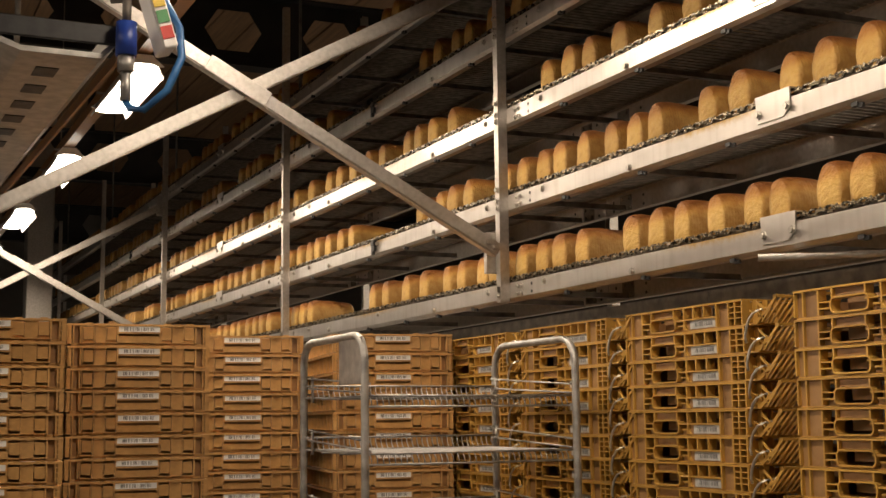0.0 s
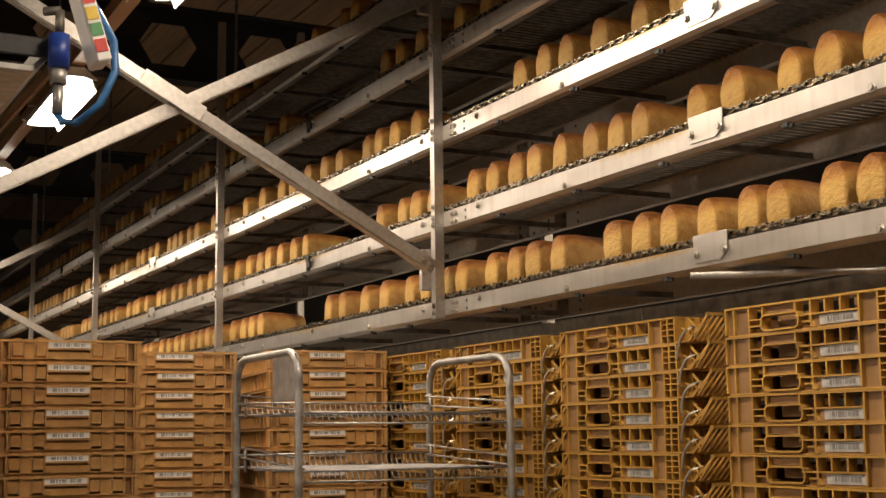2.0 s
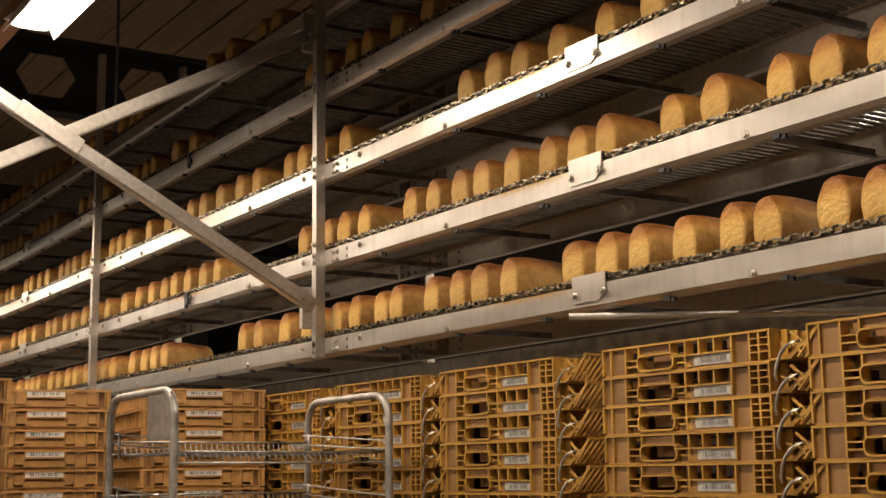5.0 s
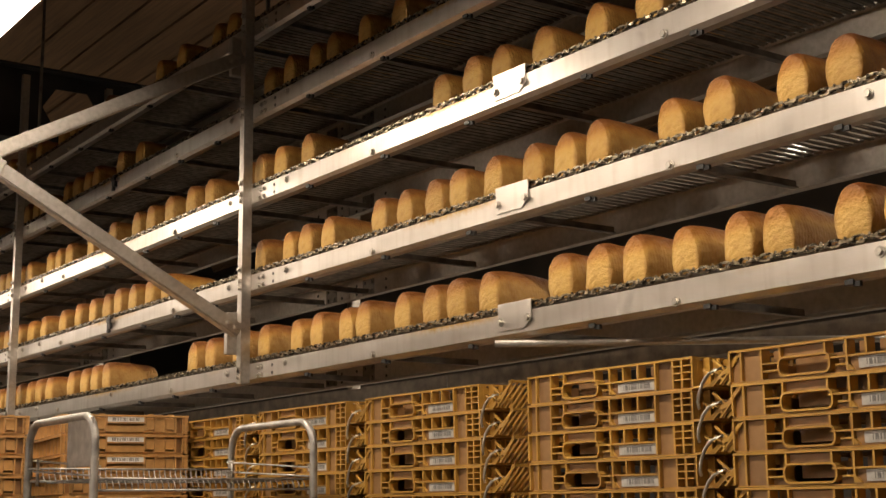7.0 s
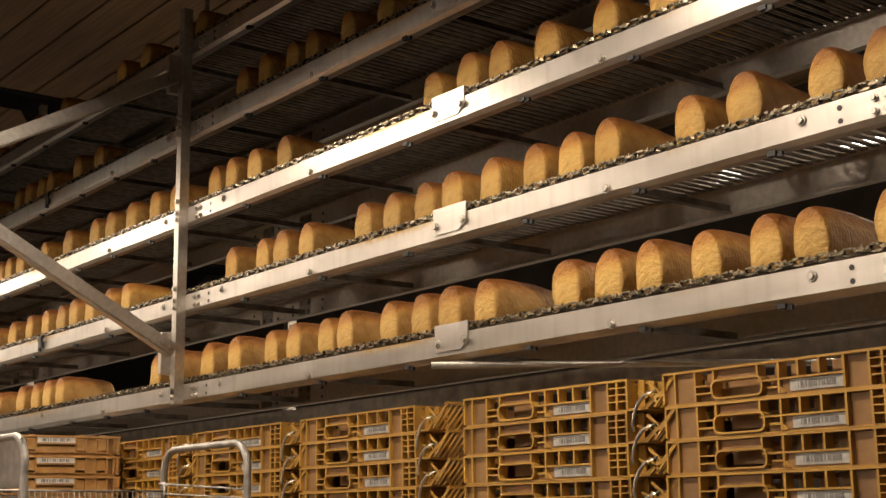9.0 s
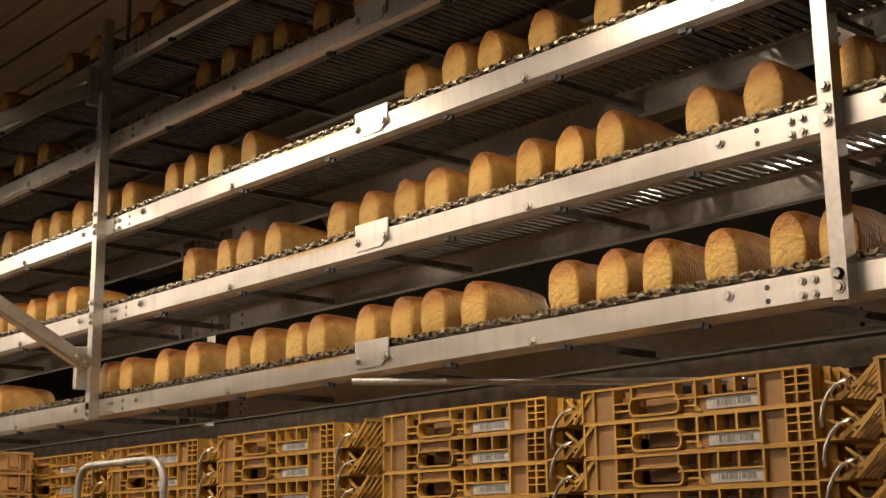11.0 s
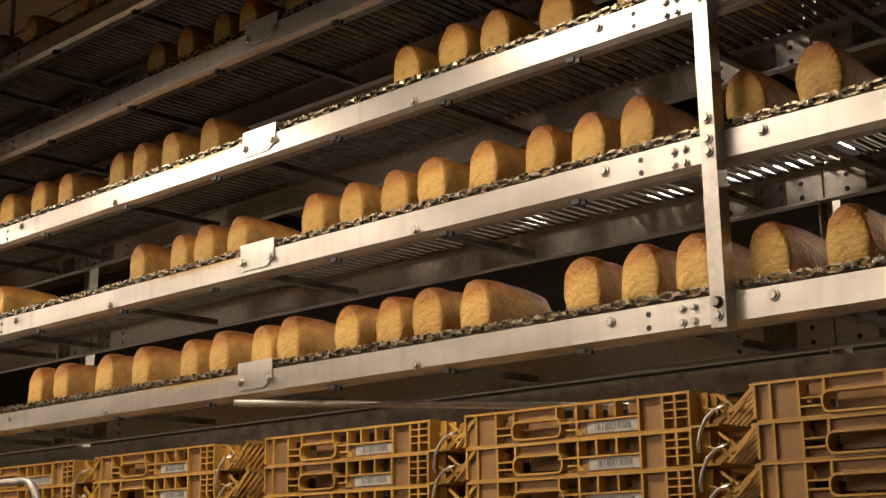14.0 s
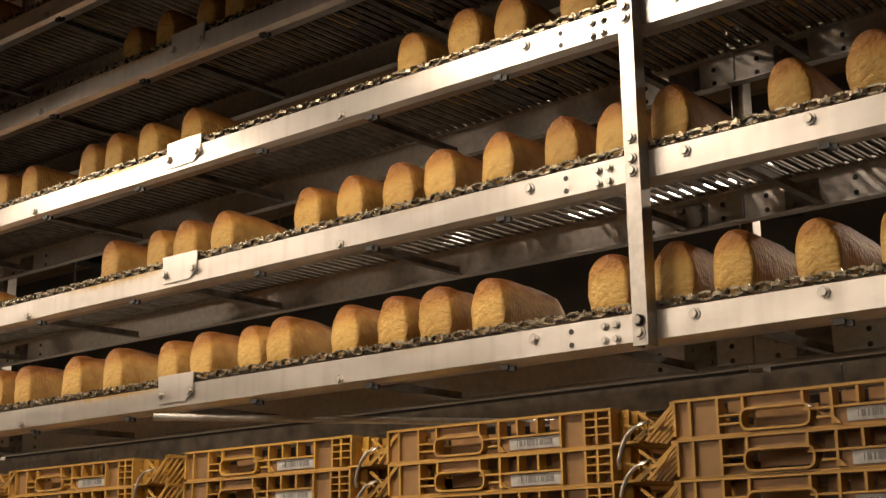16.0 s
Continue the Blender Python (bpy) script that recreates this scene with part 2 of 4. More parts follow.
def tube(bm, pts, r, sides=8):
    """A bent tube through the points."""
    pts = [Vector(p) for p in pts]
    rings = []
    for i, p in enumerate(pts):
        d = (pts[min(i + 1, len(pts) - 1)] - pts[max(i - 1, 0)]).normalized()
        up = Vector((0, 0, 1)) if abs(d.z) < 0.8 else Vector((0.3, 1, 0)).normalized()
        u = d.cross(up).normalized()
        w = u.cross(d)
        rings.append([bm.verts.new(p + r * (math.cos(k * math.tau / sides) * u + math.sin(k * math.tau / sides) * w)) for k in range(sides)])
    for a, b in zip(rings, rings[1:]):
        best = min(range(sides), key=lambda s: (a[0].co - b[s].co).length)
        for k in range(sides):
            f = bm.faces.new((a[k], a[(k + 1) % sides], b[(k + 1 + best) % sides], b[(k + best) % sides]))
            f.smooth = True
    bm.faces.new(rings[0][::-1])
    bm.faces.new(rings[-1])


def mesh_of(name, bm, mat, bevel=0.0):
    if bevel:
        bmesh.ops.bevel(bm, geom=list(bm.edges), offset=bevel, segments=1, affect="EDGES")
    bmesh.ops.recalc_face_normals(bm, faces=list(bm.faces))
    me = bpy.data.meshes.new(name)
    bm.to_mesh(me)
    bm.free()
    me.materials.append(mat)
    return me


def thing(name, label, category, group="", at=(0, 0, 0), kind=""):
    ob = new(name)
    ob.location = at
    return tagged(ob, label, category, group, kind)


def part(name, bm, mat, parent, label="", bevel=0.0, at=None):
    ob = new(name, mesh_of(name, bm, mat, bevel))
    ob.parent = parent
    if at:
        ob.location = at
    return tagged(ob, label)


def share(name, me, parent, at=(0, 0, 0), label=""):
    ob = new(name, me)
    ob.parent = parent
    ob.location = at
    return tagged(ob, label)


def structure(name, bm, mat, label, category):
    return tagged(new(name, mesh_of(name, bm, mat)), label, category, kind="structure")


# ---- the hall ----
HX0, HX1, HY0, HY1, HZ = -18.0, 7.0, -12.0, 6.0, 4.9
bm = bmesh.new(); box(bm, HX0, HX1, HY0, HY1, -0.2, 0.0)
structure("floor", bm, FLOOR, "grey sealed concrete factory floor", "floor")
for nm, ext, mt in (("wall_west", (HX0 - 0.2, HX0, HY0, HY1), WALL), ("wall_east", (HX1, HX1 + 0.2, HY0, HY1), WALL),
                    ("wall_south", (HX0 - 0.2, HX1 + 0.2, HY0 - 0.2, HY0), WALL), ("wall_north", (HX0 - 0.2, HX1 + 0.2, HY1, HY1 + 0.2), BACK_WALL)):
    bm = bmesh.new(); box(bm, ext[0], ext[1], ext[2], ext[3], 0.0, HZ)
    structure(nm, bm, mt, "plain dim factory wall", "wall")
bm = bmesh.new()
yy = HY0 - 0.2
while yy < HY1:
    box(bm, HX0 - 0.2, HX1 + 0.2, yy + 0.004, yy + 0.146, HZ + 0.012 * (int(yy * 20) % 2 == 0), HZ + 0.06)
    yy += 0.15
box(bm, HX0 - 0.2, HX1 + 0.2, HY0 - 0.2, HY1 + 0.2, HZ + 0.06, HZ + 0.2)
structure("ceiling", bm, BOARD, "brown timber boarded ceiling", "ceiling")


def castellated_beam(x):
    """A black roof beam with a row of hexagonal openings in its web."""
    root = thing("roof_beam", "black steel roof beam with hexagonal openings", "beam", "roof beams", (x, 0, 4.0))
    z0, z1, zc, hh, pitch = 0.0, 0.46, 0.23, 0.135, 0.66
    web = bmesh.new()
    n = int((HY1 - HY0) / pitch)
    for i in range(n + 1):
        c = 0.17 + (i - 18) * pitch
        if c - pitch / 2 < HY0 or c + pitch / 2 > HY1:
            continue
        a, b2, w = c - pitch / 2, c + pitch / 2, 0.19
        hexa = [(c - w, zc), (c - w * 0.55, zc + hh), (c + w * 0.55, zc + hh), (c + w, zc), (c + w * 0.55, zc - hh), (c - w * 0.55, zc - hh)]
        for quad in ([(a, z0), (b2, z0), hexa[4], hexa[5]], [hexa[1], hexa[2], (b2, z1), (a, z1)],
                     [(a, z0), hexa[5], hexa[0], (a, zc)], [(a, zc), hexa[0], hexa[1], (a, z1)],
                     [(b2, z0), (b2, zc), hexa[3], hexa[4]], [(b2, zc), (b2, z1), hexa[2], hexa[3]]):
            prism(web, quad, "x", -0.006, 0.006)
    part("web", web, ROOF_STEEL, root)
    for z in (z0 - 0.014, z1):
        f = bmesh.new(); box(f, -0.075, 0.075, HY0, HY1, z, z + 0.014)
        part("flange", f, ROOF_STEEL, root)
    h = bmesh.new()
    for yh in (-3.0, 0.0, 3.0):
        box(h, -0.03, 0.03, yh - 0.03, yh + 0.03, z1 + 0.014, HZ - 4.0)
    part("hanger", h, ROOF_STEEL, root)
    return root


for bx in (-15.4, -10.9, -6.4, -1.9, 2.6):
    castellated_beam(bx)

# square steel column by the far wall
col = thing("column", "grey galvanised square column", "column", "", (-12.0, -0.31, 0))
bm = bmesh.new(); box(bm, -0.12, 0.12, -0.13, 0.13, 0.02, HZ)
part("shaft", bm, GALV, col, bevel=0.01)
bm = bmesh.new(); box(bm, -0.25, 0.25, -0.25, 0.25, 0.0, 0.02)
part("base_plate", bm, GALV, col)


# ---- lamps ----
def luminaire():
    root = thing("ceiling_lamp", "lit white fluorescent lamp with open end caps", "lamp", "lamps over the aisle")
    b = bmesh.new()
    prism(b, [(-0.04, 0.07), (0.04, 0.07), (0.087, -0.022), (0.083, -0.026), (0.038, 0.066), (-0.038, 0.066), (-0.083, -0.026), (-0.087, -0.022)], "x", -0.42, 0.42)
    part("reflector", b, WHITE, root)
    for s in (-1, 1):
        b = bmesh.new()
        prism(b, [(-0.03, 0.07), (0.03, 0.07), (0.085, 0.022), (0.06, 0.02), (0.03, 0.03), (-0.03, 0.03), (-0.06, 0.02), (-0.085, 0.022)], "x", s * 0.425 - 0.005, s * 0.425 + 0.005)
        part("end_cap", b, WHITE, root)
    b = bmesh.new(); prism(b, [(-0.066, 0.014), (-0.058, 0.002), (-0.030, -0.002), (0.030, -0.002), (0.058, 0.002), (0.066, 0.014)], "x", -0.415, 0.415)
    part("diffuser", b, TUBE_LIGHT, root, "glowing white diffuser")
    for s in (-0.33, 0.33):
        b = bmesh.new(); box(b, s - 0.012, s + 0.012, -0.072, 0.072, 0.070, 0.076)
        part("clamp", b, GALV, root)
    return root


first = luminaire()
# the last group of lamps is the added, unseen fill rows
spots = [(x, FRONT_LAMP_Y, FRONT_LAMP_Z, FRONT_WATTS) for x in FRONT_LAMP_X] + [(x, REAR_LAMP_Y, REAR_LAMP_Z, REAR_WATTS) for x in REAR_LAMP_X] + [(x, y, FILL_LAMP_Z, 0) for y in FILL_LAMP_Y for x in FILL_LAMP_X]
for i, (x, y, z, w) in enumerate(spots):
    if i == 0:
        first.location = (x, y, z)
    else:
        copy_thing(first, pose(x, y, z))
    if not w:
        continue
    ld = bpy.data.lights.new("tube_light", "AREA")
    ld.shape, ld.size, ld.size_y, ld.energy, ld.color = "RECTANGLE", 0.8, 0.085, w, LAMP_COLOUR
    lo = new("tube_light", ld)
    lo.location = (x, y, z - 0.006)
for y, w in zip(FILL_LAMP_Y, FILL_WATTS):
    # one added fill light for each unseen row, aimed at the rack and crates
    ld = bpy.data.lights.new("fill_row_light", "AREA")
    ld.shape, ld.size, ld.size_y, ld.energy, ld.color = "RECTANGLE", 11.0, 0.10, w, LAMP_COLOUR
    lo = new("fill_row_light", ld)
    lo.location = (-3.60, y + 0.10, FILL_LAMP_Z - 0.06)
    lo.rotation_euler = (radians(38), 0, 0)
    # added hood, out of view, keeps the fill light off the upper tiers
    hood = thing("lamp_hood", "long white sheet added out of view to cut off fill light", "hood", "lamp hoods", (-3.60, y, FILL_LAMP_Z))
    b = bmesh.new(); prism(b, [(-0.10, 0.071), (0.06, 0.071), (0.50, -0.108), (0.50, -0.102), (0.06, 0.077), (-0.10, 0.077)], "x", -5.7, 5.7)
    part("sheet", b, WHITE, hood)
# the added fill rows get trunking as well
for ty, tz, lamps in ((FRONT_LAMP_Y, FRONT_LAMP_Z, FRONT_LAMP_X), (REAR_LAMP_Y, REAR_LAMP_Z, REAR_LAMP_X), *((y, FILL_LAMP_Z, FILL_LAMP_X) for y in FILL_LAMP_Y)):
    root = thing("lamp_trunking", "long brown trunking rail carrying the lamps", "rail", "", (0, ty, tz + 0.0705))
    b = bmesh.new(); box(b, -12, 4.5, -0.03, 0.03, 0.008, 0.063)
    part("rail", b, TRUNK, root)
    for hx in (-9.5, -6.2, -4.2, -2.6, -0.9, 2.2):
        b = bmesh.new(); rod(b, (hx, 0, 0.055), (hx, 0, HZ - tz - 0.07), 0.004)
        part("hanger", b, DARK_STEEL, root)


# ---- the cooling rack ----
def beam_mesh(length):
    """Folded steel side beam: upright face with an inward lip at the top and a chamfered lower flange."""
    b = bmesh.new()
    prism(b, [(0.0, 0.010), (0.0, BEAM_H), (0.028, BEAM_H), (0.028, BEAM_H - 0.003), (0.003, BEAM_H - 0.003), (0.003, 0.011), (0.012, 0.003), (0.036, 0.003), (0.036, 0.0), (0.011, 0.0)], "x", 0, length)
    return b


def bolt_mesh(r=0.009):
    b = bmesh.new()
    for y0, y1, rr, n in ((-0.003, 0.0, r * 1.25, 12), (-0.009, -0.003, r * 0.85, 6)):
        prism(b, [(rr * math.cos(k * math.tau / n), rr * math.sin(k * math.tau / n)) for k in range(n)], "y", y0, y1)
    return mesh_of("bolt", b, BOLT)


def plate(bm, outline, y0, y1):
    prism(bm, outline, "y", y0, y1)


BOLT_ME, SMALL_BOLT_ME = bolt_mesh(), bolt_mesh(0.0065)
# flat black disc that paints the dark inside of a punched hole
b = bmesh.new(); prism(b, [(0.0055 * math.cos(k * math.tau / 10), 0.0055 * math.sin(k * math.tau / 10)) for k in range(10)], "y", -0.0012, 0.0)
HOLE_ME = mesh_of("hole_plug", b, BLACK)
b = bmesh.new()
plate(b, [(0.004, 0.0), (0.104, 0.0), (0.130, 0.020), (0.132, 0.064), (0.0, 0.064)], -0.004, -0.0005)
plate(b, [(0.0, 0.064), (0.132, 0.064), (0.132, 0.068), (0.0, 0.068)], -0.004, 0.03)
SPLICE_ME = mesh_of("cover_plate", b, STEEL)
b = bmesh.new(); box(b, -0.010, 0.010, 0.002, 0.016, -0.010, 0.0); box(b, 0.006, 0.022, 0.006, 0.014, -0.014, -0.004)
CLIP_ME = mesh_of("clip", b, BLACK)
b = bmesh.new(); box(b, -0.016, 0.016, -0.012, 0.0, 0.020, 0.068); box(b, -0.010, 0.024, -0.018, -0.006, 0.045, 0.060); box(b, -0.006, 0.008, -0.016, -0.004, 0.004, 0.020)
EDGE_CLIP_ME = mesh_of("edge_clip", b, BLACK)
b = bmesh.new(); box(b, 0.0, 0.075, -0.0035, 0.0, 0.0, 0.055)
for bx in (0.015, 0.060):
    for bz in (0.012, 0.043):
        prism(b, [(bx + 0.007 * math.cos(k * math.tau / 6), bz + 0.007 * math.sin(k * math.tau / 6)) for k in range(6)], "y", -0.009, -0.0035)
BACK_PLATE_ME = mesh_of("splice_plate", b, DARK_STEEL)
b = bmesh.new(); prism(b, [(-0.009, 0.0), (0.009, 0.0), (0.009, 0.0025), (0.0025, 0.0025), (0.0025, 0.018), (-0.0025, 0.018), (-0.0025, 0.0025), (-0.009, 0.0025)], "y", 0.036, RACK_DEPTH - 0.036)
CROSS_ME = mesh_of("crossbar", b, DARK_STEEL)

BAYS = list(zip(POST_X[:-1], POST_X[1:]))
for ti in range(TIERS):
    z = TIER_Z + ti * TIER_STEP
    tier = thing("conveyor_tier", "long steel conveyor tier of the cooling rack, bolted to posts", "conveyor", "tiers of the rack", (0, 0, z))
    for x0, x1 in BAYS:
        L = x1 - x0
        front = share("side_beam", mesh_of("side_beam", beam_mesh(L - 0.004), STEEL), tier, (x0 + 0.002, 0, 0), "brushed folded steel beam")
        bb = beam_mesh(L - 0.004)
        for v in bb.verts:
            v.co.y = -v.co.y
            v.co.z *= 1.3
        back = share("back_beam", mesh_of("back_beam", bb, GALV), tier, (x0 + 0.002, RACK_DEPTH, 0))
        if ti == 0:
            rear = beam_mesh(L - 0.004)
            share("rear_beam", mesh_of("rear_beam", rear, DARK_STEEL), tier, (x0 + 0.002, 0.82, 0.0))
        if x1 < -8:
            continue
        for dx in (0.09, L - 0.16):
            share("splice_plate", BACK_PLATE_ME, back, (dx, -0.0005, 0.012), "dark splice plate")
        for dx in (0.05, 0.24, L - 0.22, L - 0.05):
            for dz in (0.022, 0.052):
                share("hole_plug", HOLE_ME, back, (dx, -0.0035, dz))
        plated = BAYS.index((x0, x1)) % 2 == 1
        if plated:
            # splice bolts and punched holes near both posts
            for dx in (0.080, 0.105, L - 0.095, L - 0.070):
                for dz in (0.0195, 0.0456):
                    share("bolt", SMALL_BOLT_ME, front, (dx - 0.002, 0, dz))
            for dx in (0.172, L - 0.172):
                for dz in (0.0203, 0.0457):
                    share("hole_plug", HOLE_ME, front, (dx, 0, dz))
            fixings = ((0.258, 0.0454), (0.783, 0.0190), (1.992, 0.0173), (2.512, 0.0425))
            # cover plate at mid bay
            pl = share("cover_plate", SPLICE_ME, front, (L / 2 - 0.011, 0, 0.020), "bent steel cover plate")
            for bx in (0.011, 0.121):
                share("bolt", BOLT_ME, pl, (bx, -0.004, 0.022))
        else:
            fixings = ((0.090, 0.0445), (0.330, 0.0480), (0.620, 0.0250), (1.245, 0.0490), (1.835, 0.0200), (2.30, 0.0430))
        for dx, dz in fixings:
            if dx < L - 0.05:
                share("bolt", BOLT_ME, front, (dx, 0, dz))
        if not plated and ti in (1, 3):
            share("edge_clip", EDGE_CLIP_ME, front, (1.215, 0, 0.0), "black edge clip")
        for fr in (0.12, 0.28, 0.43, 0.60, 0.73, 0.86):
            share("clip", CLIP_ME, front, (fr * L + 0.05, 0.004, 0.003))
        for k in range(5):
            share("crossbar", CROSS_ME, tier, (x0 + 0.18 + (L - 0.3) * k / 4.0, 0, 0.004))

# posts
def angle_post(top):
    b = bmesh.new()
    prism(b, [(-0.0155, -0.034), (0.0155, -0.034), (0.0155, 0.0), (0.0120, 0.0), (0.0120, -0.0305), (-0.0120, -0.0305), (-0.0120, 0.0), (-0.0155, 0.0)], "z", 0, top)
    return b


for px in POST_X:
    lower = TIER_Z - 0.004
    root = thing("rack_post", "galvanised channel post bolted to the conveyor tiers", "post", "posts of the rack", (px, 0, lower))
    top = 1.38 if px > -3 and px < 0 else 1.75
    b = angle_post(top)
    pf = part("channel", b, GALV, root)
    bk = angle_post(1.75)
    for v in bk.verts:
        v.co.y = RACK_DEPTH - v.co.y
    part("rear_channel", bk, GALV, root)
    if px > -8:
        for ti in range(5):
            for dz in (0.022, 0.045, 0.085 if ti else 0.045):
                if ti * TIER_STEP + dz < top:
                    share("bolt", BOLT_ME, root, (0.0, -0.034, ti * TIER_STEP + dz))
    if px in (-2.204, -7.505):
        for z0 in (0.10, 1.07):
            b = bmesh.new(); box(b, -0.038, -0.0165, -0.07, -0.004, z0, z0 + 0.14)
            g = part("gusset", b, GALV, root, bevel=0.002)
    # hanger to the roof
    b = bmesh.new(); rod(b, (0, 0.06, 1.3), (0, 0.06, 1.9 + (HZ - TIER_Z - 1.9)), 0.008)
    part("hanger", b, DARK_STEEL, root)


# cross braces over the aisle
def brace(x, y0, z0, y1, z1, dx):
    root = thing("cross_brace", "long worn galvanised angle bar crossing the aisle", "brace", "cross braces", (x + dx, y0, z0))
    a = math.atan2(z1 - z0, y1 - y0)
    ln = math.hypot(z1 - z0, y1 - y0)
    b = bmesh.new()
    prism(b, [(-0.003, -0.022), (0.003, -0.022), (0.003, 0.018), (-0.036, 0.018), (-0.036, 0.022), (-0.003, 0.022)], "y", 0, ln)
    ob = part("bar", b, GALV, root)
    ob.rotation_euler = (a, 0, 0)
    for d in (0.02, 0.05, ln - 0.03):
        bo = share("bolt", BOLT_ME, ob, (0.003, d, 0.0))
        bo.rotation_euler = (0, 0, radians(90))
    return root


for x in (-2.204, -7.505):
    brace(x, -0.05, 3.222, -2.90, 1.645, 0.034)
    brace(x, -0.05, 2.268, -2.90, 3.820, 0.041)
    root = thing("brace_plate", "galvanised strap plate clamping two crossed bars", "plate", "", (x + 0.051, -0.955, 2.761))
    b = bmesh.new(); box(b, 0.0, 0.006, -0.11, 0.11, -0.026, 0.026)
    ob = part("strap", b, GALV, root, bevel=0.0015)
    ob.rotation_euler = (math.atan2(3.820 - 2.268, -2.85), 0, 0)

# thin pipe under the rack
root = thing("pipe", "thin steel pipe fixed under the rack", "pipe", "", (0, 0, 0))
b = bmesh.new(); rod(b, (-0.77, -0.06, 2.081), (0.09, 1.14, 2.081), 0.009, 10)
part("tube", b, GALV, root)


# ---- belts ----
def chain_and_rods(x0, x1, pitch):
    """A roller chain with lugs along the front, and the rods that carry the loaves."""
    c, r = bmesh.new(), bmesh.new()
    n = int((x1 - x0) / pitch)

    def link(x, flat):
        """One oval link, upright or lying flat."""
        hw, t, w = pitch * 0.5 + 0.005, 0.0034, 0.0092
        pts = []
        for k in range(10):
            a = math.tau * k / 10
            pts.append((math.cos(a), math.sin(a)))
        rings = []
        for e, d in ((1.0, -t), (1.0, t), (0.48, t), (0.48, -t)):
            ring = []
            for u, v in pts:
                px = x + math.copysign(abs(u) ** 0.7, u) * (hw - (1 - e) * w)
                pv = v * w * e
                ring.append(c.verts.new((px, 0.008 + pv, 0.008 + d) if flat else (px, 0.008 + d, 0.008 + pv)))
            rings.append(ring)
        for p, q in zip(rings, rings[1:] + rings[:1]):
            for k in range(10):
                c.faces.new((p[k], p[(k + 1) % 10], q[(k + 1) % 10], q[k]))

    for i in range(n):
        x = x0 + i * pitch
        link(x, i % 2 == 0)
        if i % 2 == 0:
            prism(c, [(x - 0.004, 0.009), (x + 0.004, 0.009), (x + 0.0015, 0.0165), (x - 0.0015, 0.0165)], "y", 0.001, 0.005)
        for k in range(2):
            xr = x + 0.0095 * k
            rod(r, (xr, 0.012, 0.007), (xr, RACK_DEPTH - 0.03, 0.007), 0.0036, 5)
    return c, r


c, r = chain_and_rods(-13.5, 2.9, 0.0280)
CHAIN_ME, ROD_ME = mesh_of("chain", c, CHAIN), mesh_of("rod_grid", r, ROD)
BELTS = []
for ti in range(TIERS):
    belt = thing("conveyor_belt", "dark steel rod belt with an oiled drive chain", "conveyor belt", "belts of the rack", (0, 0.004, TIER_Z + ti * TIER_STEP + BEAM_H + 0.0065))
    tagged(share("chain", CHAIN_ME, belt, (0, 0, 0), "oily roller chain"), kind="stuff")
    tagged(share("rod_grid", ROD_ME, belt, (0, 0, 0)), kind="stuff")
    BELTS.append(belt)


